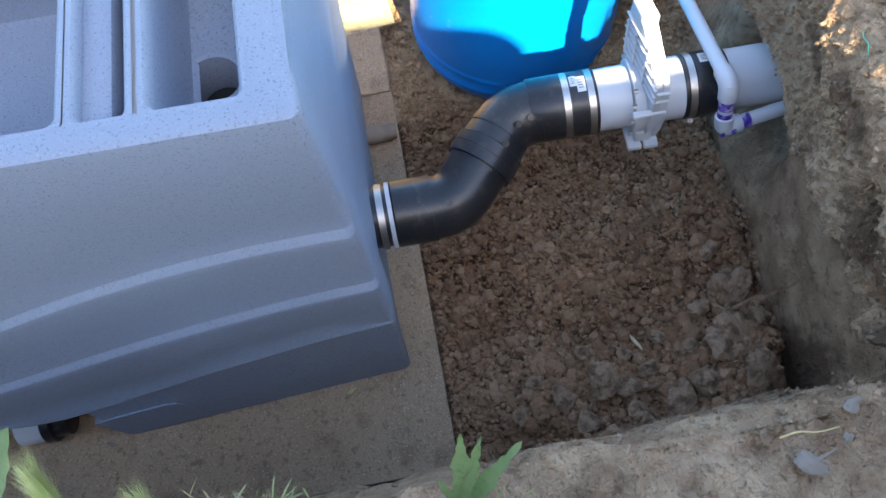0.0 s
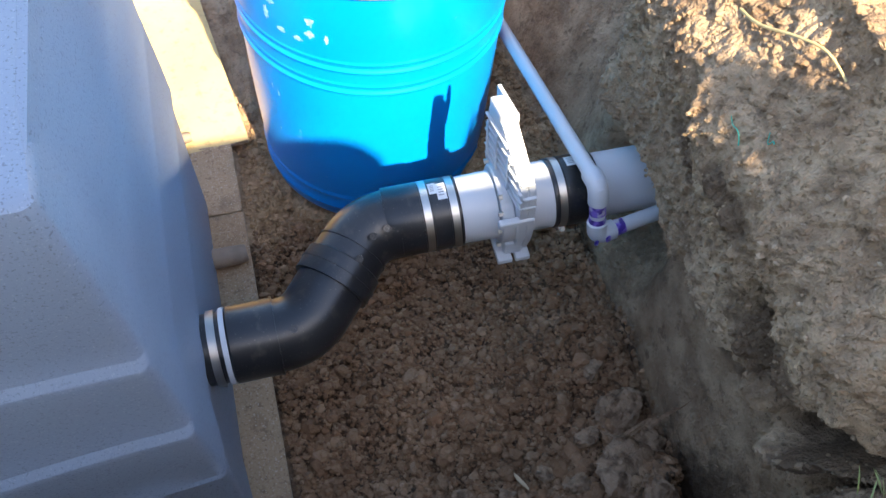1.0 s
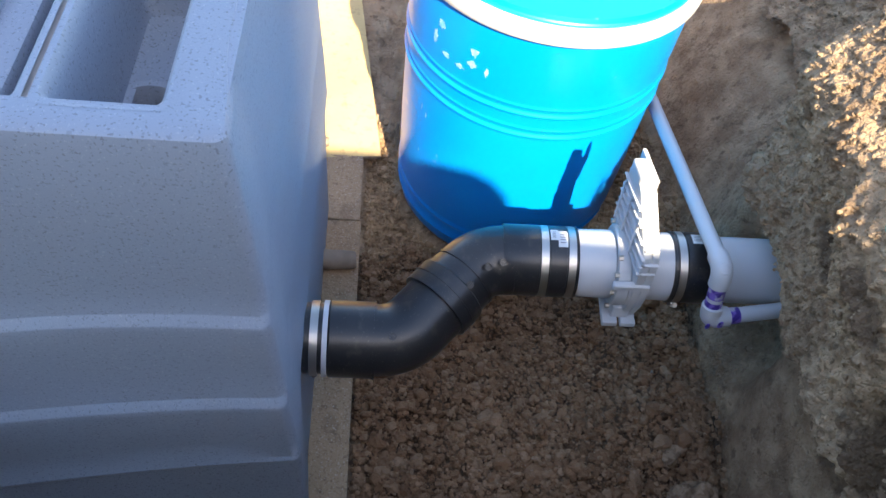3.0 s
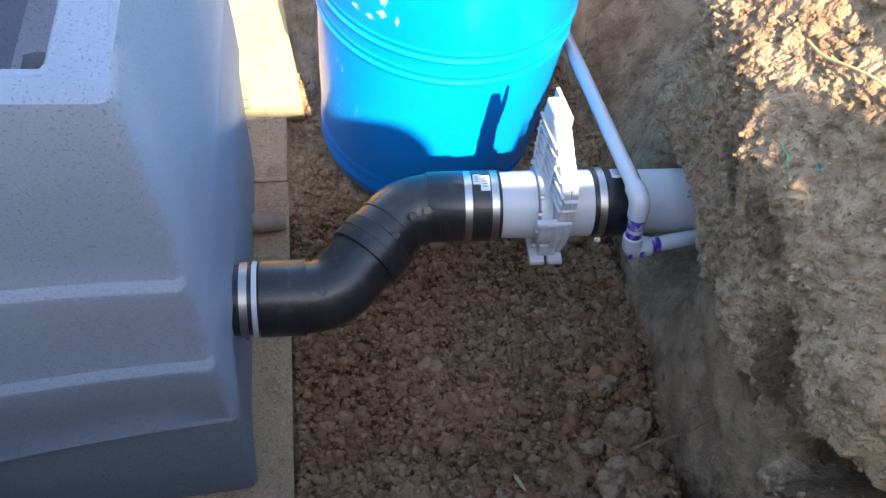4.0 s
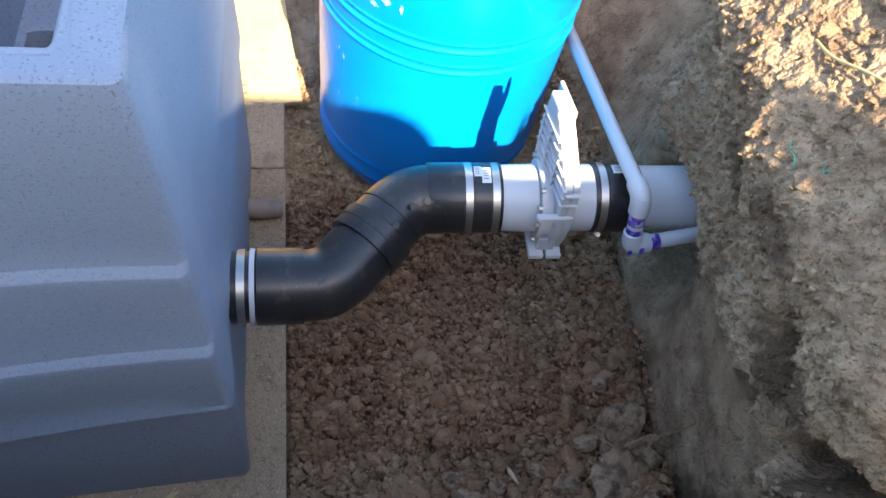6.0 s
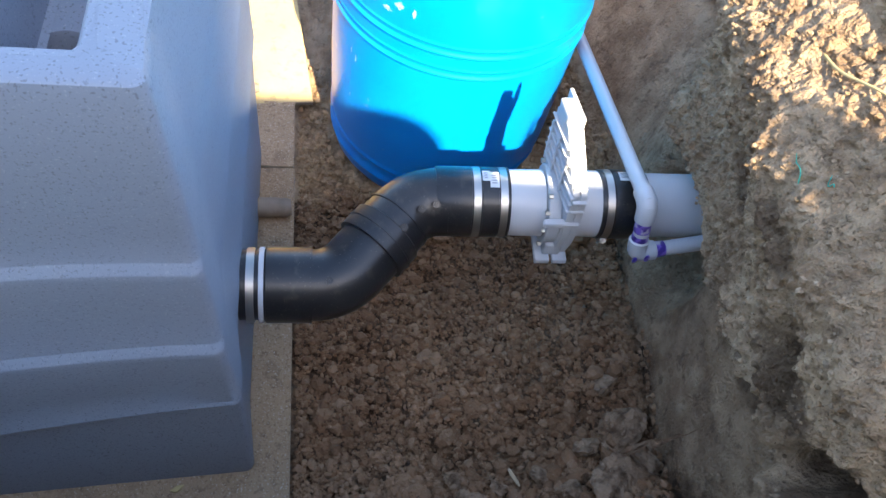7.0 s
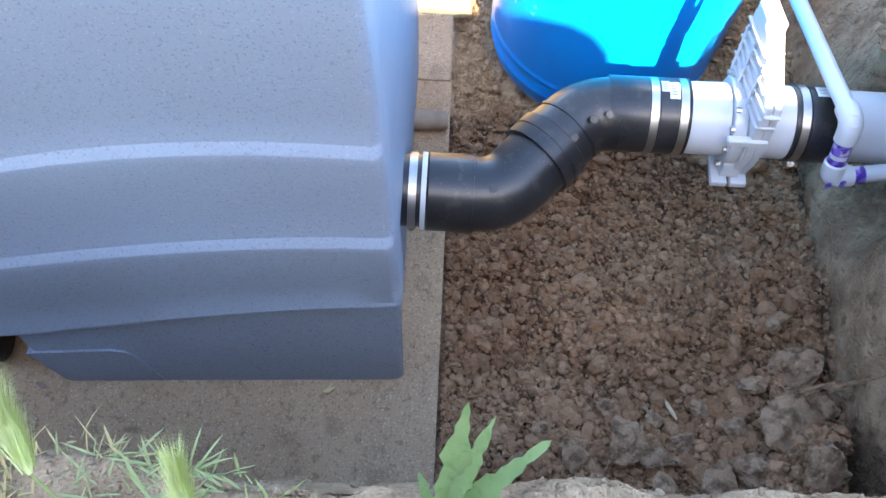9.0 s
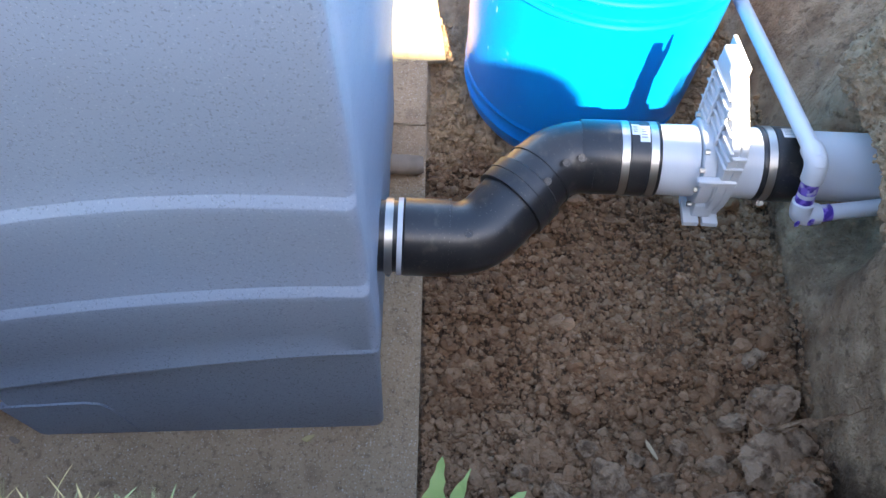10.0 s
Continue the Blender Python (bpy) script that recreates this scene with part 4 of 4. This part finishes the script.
def clod(bm, place, size, seed, flat=0.7, sub=3):
    """A broken lump: the hull of a few points, then roughened."""
    r2 = random.Random(seed)
    raw = bmesh.new()
    for k in range(15):
        v = Vector((r2.gauss(0, 1), r2.gauss(0, 1), r2.gauss(0, 1))).normalized() * r2.uniform(0.8, 1.1)
        raw.verts.new((v.x, v.y * r2.uniform(0.7, 0.95), v.z))
    hull = bmesh.ops.convex_hull(raw, input=list(raw.verts))
    bmesh.ops.delete(raw, geom=[g for g in hull["geom_interior"] if isinstance(g, bmesh.types.BMVert)], context="VERTS")
    bmesh.ops.bevel(raw, geom=list(raw.edges), offset=0.10, segments=1, affect="EDGES")
    bmesh.ops.triangulate(raw, faces=list(raw.faces))
    if sub > 2:
        bmesh.ops.subdivide_edges(raw, edges=list(raw.edges), cuts=sub - 1, use_grid_fill=True)
    keep = {}
    for v in raw.verts:
        p = v.co
        d = 1 + 0.26 * fbm(p.x * 1.7 + seed * 3.1, p.y * 1.7, p.z * 1.7, 4) + 0.09 * fbm(p.x * 6 + seed, p.y * 6, p.z * 6, 3)
        keep[v] = bm.verts.new(Vector((p.x * d * size, p.y * d * size, p.z * d * size * flat)) + Vector(place))
    for f in raw.faces:
        bm.faces.new([keep[v] for v in f.verts])
    raw.free()


rng = random.Random(5)
BIG = [(0.30, -0.335, 0.055), (0.225, -0.35, 0.03), (0.36, -0.36, 0.035), (0.545, -0.31, 0.062), (0.47, -0.38, 0.045), (0.42, -0.42, 0.04), (0.60, -0.20, 0.05),
       (0.585, -0.12, 0.03), (0.52, -0.24, 0.03), (0.40, -0.33, 0.028), (0.33, -0.43, 0.04), (0.25, -0.42, 0.03), (0.56, -0.40, 0.05), (0.48, -0.31, 0.025), (0.18, -0.30, 0.02),
       (0.14, -0.36, 0.024), (0.29, -0.26, 0.02), (0.61, -0.28, 0.035), (0.37, -0.28, 0.02), (0.44, -0.27, 0.022)]
floor_pts = [q for q in surface[0][0] if 0.08 < q[0] < 0.68 and -0.50 < q[1] < -0.05 and q[2] < 0.32]
for k, (x, y, r) in enumerate(BIG):
    bm = bmesh.new()
    clod(bm, (0, 0, 0), r * 1.1, k + 1.37, 0.58, 6)
    ob = part("soil_clod", bm, M_CLOD)
    z = max(q[2] for q in floor_pts if abs(q[0] - x) < 0.02 and abs(q[1] - y) < 0.02) - 0.008
    ob.matrix_world = pose(x, y, z + r * 0.22, rng.uniform(-14, 14), rng.uniform(-14, 14), rng.uniform(0, 360))
    tagged(ob, label="lump of dry crumbly grey-brown earth", category="soil clod", group="earth lumps in the pit")

def icosphere(sub):
    b = bmesh.new()
    bmesh.ops.create_icosphere(b, subdivisions=sub, radius=1)
    out = [v.co.copy() for v in b.verts], [[v.index for v in f.verts] for f in b.faces]
    b.free()
    return out


s_verts, s_rows, s_ys, s_cols = surface[0]


def crumbs(name, count, mat, label, fits, small, big, power, sink, shift=0.003, sub=1):
    """Loose crumbs of earth lying on the ground's own surface."""
    verts, faces = [], []
    nc = len(s_cols)
    ico_v, ico_f = icosphere(sub)
    rows = [r for r in range(s_rows) if -0.62 < s_ys[r] < 0.85]
    tries = 0
    while len(verts) < count * len(ico_v) and tries < count * 14:
        tries += 1
        x, y, z = s_verts[rng.choice(rows) * nc + rng.randrange(20, nc - 50)]
        x, y = x + rng.uniform(-shift, shift), y + rng.uniform(-0.003, 0.003)
        if not fits(x, y, z) or (x - 0.335) ** 2 + (y - 0.638) ** 2 < 0.068:
            continue
        r = small + (big - small) * rng.random() ** power
        q = Euler((rng.uniform(0, 6), rng.uniform(0, 6), rng.uniform(0, 6))).to_matrix()
        sx, sy, sz = rng.uniform(0.7, 1.25), rng.uniform(0.7, 1.25), rng.uniform(0.5, 0.9)
        o = len(verts)
        chips = [(Vector((rng.gauss(0, 1), rng.gauss(0, 1), rng.gauss(0, 1))).normalized(), rng.uniform(0.5, 0.85)) for k in range(5)] if sub > 1 else ()
        for c in ico_v:
            f = rng.uniform(0.72, 1.25) if sub == 1 else rng.uniform(0.92, 1.10)
            c = c * f
            for d, cut in chips:
                c = c - d * max(0.0, c.dot(d) - cut)
            p = q @ c
            verts.append((x + p.x * r * sx, y + p.y * r * sy, z + p.z * r * sz + r * sink))
        faces += [[o + i for i in f] for f in ico_f]
    me = bpy.data.meshes.new(name)
    me.from_pydata(verts, [], faces)
    me.materials.append(mat)
    return tagged(new(name, me), label=label, category="soil", kind="stuff")


def in_pit(x, y, z):
    return x > 0.008 and z < 0.22 and y > -0.5 and x < wall_x(y) - 0.012


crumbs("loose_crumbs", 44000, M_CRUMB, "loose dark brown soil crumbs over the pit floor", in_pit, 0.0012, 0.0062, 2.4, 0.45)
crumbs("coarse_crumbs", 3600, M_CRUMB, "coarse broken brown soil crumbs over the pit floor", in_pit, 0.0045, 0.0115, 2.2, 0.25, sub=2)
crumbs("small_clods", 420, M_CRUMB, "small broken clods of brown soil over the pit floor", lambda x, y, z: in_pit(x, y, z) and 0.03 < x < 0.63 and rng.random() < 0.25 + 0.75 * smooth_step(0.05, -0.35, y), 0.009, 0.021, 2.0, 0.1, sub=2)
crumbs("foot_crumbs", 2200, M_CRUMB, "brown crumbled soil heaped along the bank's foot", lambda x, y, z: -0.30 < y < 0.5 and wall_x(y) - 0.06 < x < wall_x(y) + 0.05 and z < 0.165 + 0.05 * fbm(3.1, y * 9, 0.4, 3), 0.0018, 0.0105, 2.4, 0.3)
crumbs("bank_crumbs", 9000, M_DRYCRUMB, "pale dry soil crumbs on the bank and edge", lambda x, y, z: z > (0.50 if y > -0.43 else 0.28) and x < 1.3, 0.0010, 0.0055, 6, -0.15)
crumbs("board_crumbs", 7000, M_DRYCRUMB, "fine soil crumbs scattered on the plywood", lambda x, y, z: -0.95 < x < -0.004 and -0.40 < y < 0.72 and z < 0.03, 0.0007, 0.0046, 5, 0.0, 0.02).location = (0, 0, 0.0145)
crumbs("board_soil", 5200, M_CRUMB, "brown soil spilled along the plywood's edge", lambda x, y, z: -0.064 < x < -0.004 and -0.40 < y < 0.72 and z < 0.03, 0.0010, 0.0062, 3.4, 0.1, 0.01).location = (0, 0, 0.0145)

# ---- weeds, grass and scraps ----
def blade(bm, root, tip, width, bend=0.3, n=8, fold=0.15, tooth=0.0):
    """A leaf or blade from root to tip, arching up on the way, with a folded middle."""
    root, tip = Vector(root), Vector(tip)
    side = (tip - root).cross(Vector((0, 0, 1)))
    side = side.normalized() if side.length > 1e-6 else Vector((1, 0, 0))
    rows = []
    for k in range(n + 1):
        f = k / n
        c = root.lerp(tip, f) + Vector((0, 0, 1)) * bend * (tip - root).length * f * (1 - f)
        w = width * math.sin(math.pi * min(0.08 + 0.92 * f, 1.0)) ** 0.7 * (1 - 0.25 * f)
        w *= 1 + 0.35 * tooth * (1 if k % 2 else -1) + 2.4 * tooth * noise.noise(Vector((f * 7.0, tip.x * 90, tip.y * 70)))
        rows.append([bm.verts.new(c - side * w), bm.verts.new(c - Vector((0, 0, fold * w))), bm.verts.new(c + side * w)])
    for a, b in zip(rows, rows[1:]):
        for j in (0, 1):
            bm.faces.new((a[j], a[j + 1], b[j + 1], b[j]))


def broadleaf(place, leaves, label):
    t = thing("weed", place, label, "weed", "weeds on the pit's edge")
    for root, tip, w in leaves:
        bm = bmesh.new()
        blade(bm, root, tip, w, 0.22, 18, 0.35, 0.30)
        bmesh.ops.solidify(bm, geom=list(bm.faces), thickness=0.0004)
        part("leaf", bm, M_LEAF, t)
    bm = bmesh.new()
    tube(bm, [(0, 0, -0.02), (0.002, 0.004, 0.05), (0.004, 0.012, 0.11)], [0.004, 0.0035, 0.002], 8)
    part("stem", bm, M_LEAF, t)


broadleaf((-0.014, -0.594, 0.655), [((0, 0.004, 0.03), (0.010, 0.058, 0.225), 0.0112), ((0.002, 0.008, 0.05), (0.070, 0.046, 0.19), 0.0096), ((0.0, 0.006, 0.04), (-0.020, 0.03, 0.15), 0.006), ((0.002, 0.01, 0.08), (0.03, 0.055, 0.21), 0.007),
                                   ((0, 0, 0.01), (-0.035, 0.0, 0.05), 0.007), ((0, 0, 0.01), (0.04, 0.01, 0.04), 0.007)], "pale green toothed-leaf weed growing on the edge")
broadleaf((-0.575, -0.55, 0.66), [((0, 0, 0.02), (0.138, 0.10, 0.222), 0.032), ((0, 0, 0.02), (0.03, 0.10, 0.17), 0.026), ((0, 0, 0.02), (-0.06, 0.05, 0.14), 0.028), ((0, 0, 0.01), (0.125, -0.025, 0.13), 0.019), ((0, 0, 0.01), (-0.05, -0.03, 0.09), 0.022)],
          "broad-leaved green weed on the pit's edge")


def foxtail(root, neck, tip, label="green foxtail grass with a bristly seed head"):
    root, neck, tip = Vector(root), Vector(neck) + Vector((0, -0.010, -0.014)), Vector(tip) + Vector((0, -0.010, -0.014))
    t = thing("foxtail_grass", root, label, "grass", "foxtail grasses on the pit's edge")
    r2 = random.Random(int(abs(root.x) * 1000))
    bm = bmesh.new()
    mid = (root + neck) / 2 + Vector((0.01, -0.008, 0.01))
    tube(bm, [(1 - f) ** 2 * root + 2 * f * (1 - f) * mid + f * f * neck - root for f in [k / 8 for k in range(9)]], [0.0016 - 0.0006 * k / 8 for k in range(9)], 6)
    part("stalk", bm, M_GRASS, t)
    ax = tip - neck
    bm = bmesh.new()
    q = ax.normalized().to_track_quat("Z", "Y").to_matrix()
    tube(bm, [neck - root + ax * f for f in (0, 0.1, 0.3, 0.55, 0.8, 0.95)], [0.0015, 0.0040, 0.0054, 0.0046, 0.0028, 0.0008], 10)
    for k in range(620):
        f = r2.uniform(0.02, 0.9)
        a = r2.uniform(0, 2 * math.pi)
        b0 = neck - root + ax * f + q @ Vector((math.cos(a), math.sin(a), 0)) * 0.0046 * (1 - 0.6 * f)
        fan = r2.uniform(0.16, 0.42)
        d = (q @ Vector((math.cos(a) * fan, math.sin(a) * fan, 1))).normalized()
        ln = ax.length * r2.uniform(0.30, 0.72)
        s = d.orthogonal().normalized() * 0.00032
        v = [bm.verts.new(b0 - s), bm.verts.new(b0 + s), bm.verts.new(b0 + d * ln)]
        bm.faces.new(v)
    part("seed_head", bm, M_FOX, t, "bristly green seed head", False)


foxtail((-0.350, -0.600, 0.655), (-0.390, -0.542, 0.862), (-0.423, -0.484, 0.882))
foxtail((-0.277, -0.610, 0.655), (-0.298, -0.573, 0.832), (-0.329, -0.524, 0.846))
foxtail((-0.180, -0.630, 0.655), (-0.191, -0.600, 0.808), (-0.207, -0.556, 0.820))
foxtail((-0.360, -0.660, 0.655), (-0.360, -0.628, 0.840), (-0.387, -0.580, 0.856))
foxtail((-0.410, -0.630, 0.655), (-0.417, -0.586, 0.845), (-0.447, -0.528, 0.862))


def tuft(place, n, spread_r, height, mat, seed, label):
    r2 = random.Random(seed)
    bm = bmesh.new()
    for k in range(n):
        a, d = r2.uniform(0, 2 * math.pi), spread_r * r2.random() ** 0.6
        root = Vector((math.cos(a) * d, math.sin(a) * d * 0.55, -0.01))
        b, ln = r2.uniform(0, 2 * math.pi), height * r2.uniform(0.4, 1.1)
        blade(bm, root, root + Vector((math.cos(b) * ln * 0.75, math.sin(b) * ln * 0.55 + ln * 0.15, ln * r2.uniform(0.35, 0.9))), 0.0006 + 0.0011 * r2.random(), 0.25, 5, 0.2)
    ob = part("grass_tuft", bm, mat)
    ob.location = place
    tagged(ob, label=label, category="grass", kind="stuff")


tuft((-0.33, -0.555, 0.655), 110, 0.10, 0.045, M_STRAW, 3, "dry yellow straw on the pit's edge")
tuft((-0.40, -0.60, 0.655), 110, 0.10, 0.05, M_STRAW, 4, "dry yellow straw among green blades")
tuft((-0.52, -0.57, 0.655), 150, 0.09, 0.06, M_GRASS, 18, "dense green and yellow grass on the pit's edge")
tuft((-0.50, -0.55, 0.655), 90, 0.07, 0.055, M_STRAW, 19, "dry yellow straw among dense grass")
tuft((-0.455, -0.580, 0.655), 260, 0.085, 0.070, M_STRAW, 31, "tall dry straw clump on the pit's edge")
tuft((-0.475, -0.545, 0.655), 90, 0.06, 0.085, M_GRASS, 32, "fine upright grass among dry straw")
tuft((-0.290, -0.560, 0.655), 130, 0.070, 0.060, M_LEAFY, 33, "low grey-green leafy weeds on the pit's edge")
tuft((-0.235, -0.548, 0.655), 40, 0.035, 0.065, M_LEAFY, 34, "spreading grey-green grass runners on the pit's edge")
tuft((-0.24, -0.575, 0.655), 110, 0.09, 0.036, M_GRASS, 5, "short green grass on the pit's edge")
tuft((-0.14, -0.585, 0.655), 40, 0.07, 0.032, M_GRASS, 6, "sparse green grass on the pit's edge")
tuft((0.03, -0.60, 0.655), 34, 0.06, 0.04, M_GRASS, 7, "sparse green grass round a weed")
tuft((-0.44, -0.58, 0.655), 60, 0.10, 0.045, M_GRASS, 8, "green grass on the pit's edge")
tuft((0.635, -0.535, 0.66), 34, 0.045, 0.036, M_GRASS, 9, "small green weeds on the bank's foot")


def scrap(name, place, size, mat, label, category, turn, seed):
    bm = bmesh.new()
    clod(bm, (0, 0, 0), 1.0, seed, 1.0, 3)
    bmesh.ops.transform(bm, matrix=Matrix.Diagonal((*size, 1)), verts=bm.verts)
    ob = part(name, bm, mat)
    ob.matrix_world = pose(*place, 4, 7, turn)
    return tagged(ob, label=label, category=category)


scrap("wood_chip", (0.400, -0.262, 0.072), (0.022, 0.0055, 0.003), M_CHIP, "small pale wood chip on the soil", "wood chip", -62, 2.2)
scrap("dry_leaf", (-0.193, -0.236, 0.006), (0.013, 0.009, 0.004), M_STRAW, "curled dry yellow leaf on the plywood", "leaf", 30, 4.1)
scrap("dry_leaf", (-0.70, -0.255, 0.006), (0.014, 0.008, 0.003), M_WOOD, "flat dry brown leaf on the plywood", "leaf", -20, 5.1)
scrap("stone", (0.575, 0.062, 0.115), (0.014, 0.011, 0.009), M_STONE, "small pale grey stone on the soil", "stone", 30, 6.3)
scrap("stone", (0.452, -0.585, 0.675), (0.011, 0.008, 0.006), M_STONE, "rounded pale stone on the pit's edge", "stone", 10, 7.7)
scrap("stone", (0.475, -0.548, 0.672), (0.018, 0.012, 0.004), M_STONE, "flat pale stone on the pit's edge", "stone", 25, 8.9)


def strand(name, pts, r, mat, label, category):
    pts = [Vector(p) for p in pts]
    path = []
    for k in range(len(pts) - 1):
        a, b, c, d = pts[max(k - 1, 0)], pts[k], pts[k + 1], pts[min(k + 2, len(pts) - 1)]
        for f in (0, 0.25, 0.5, 0.75):
            path.append(0.5 * (2 * b + (c - a) * f + (2 * a - 5 * b + 4 * c - d) * f * f + (3 * b - a - 3 * c + d) * f ** 3))
    path.append(pts[-1])
    bm = bmesh.new()
    tube(bm, path, [r * (1 - 0.4 * k / len(path)) for k in range(len(path))], 8)
    return tagged(part(name, bm, mat), label=label, category=category)



def on_ground(p):
    return min((Vector(q) for q in s_verts), key=lambda q: (q - Vector(p)).length_squared)


strand("straw_stem", [on_ground((0.694, 0.05, 0.815)), (0.690, 0.003, 0.832), (0.699, -0.055, 0.860), (0.708, -0.096, 0.871), on_ground((0.712, -0.138, 0.862))], 0.0024, M_STRAW, "bent yellow straw stem lying on the bank", "straw")
scrap("stone", (0.405, -0.606, 0.668), (0.030, 0.017, 0.005), M_STONE, "flat grey stone flake half buried in the edge", "stone", -30, 9.7)
strand("twig", [(0.375, -0.570, 0.672), (0.398, -0.568, 0.678), (0.420, -0.572, 0.676), (0.446, -0.571, 0.680)], 0.0013, M_STRAW, "thin dry twig lying on the pit's edge", "twig")
strand("twine_tie", [(0.146, 0.030, 0.338), (0.156, 0.026, 0.322), (0.158, 0.024, 0.312), (0.166, 0.026, 0.316), (0.163, 0.020, 0.306)], 0.0010, M_TWINE, "scrap of pale green twine on the black pipe", "twine")



def thread(near, length, seed):
    """A scrap of green twine caught on the bank."""
    v = min((Vector(q) for q in s_verts[::1]), key=lambda q: (q - Vector(near)).length)
    r2 = random.Random(seed)
    pts = [v + Vector((-0.003, (k - 2) * length / 4, r2.uniform(-0.006, 0.006) + (k - 2) * length * 0.12)) for k in range(5)]
    strand("twine_scrap", pts, 0.0009, M_TWINE, "scrap of green twine caught on the bank", "twine")


thread((0.63, -0.10, 0.77), 0.035, 1)
thread((0.64, -0.14, 0.80), 0.014, 2)
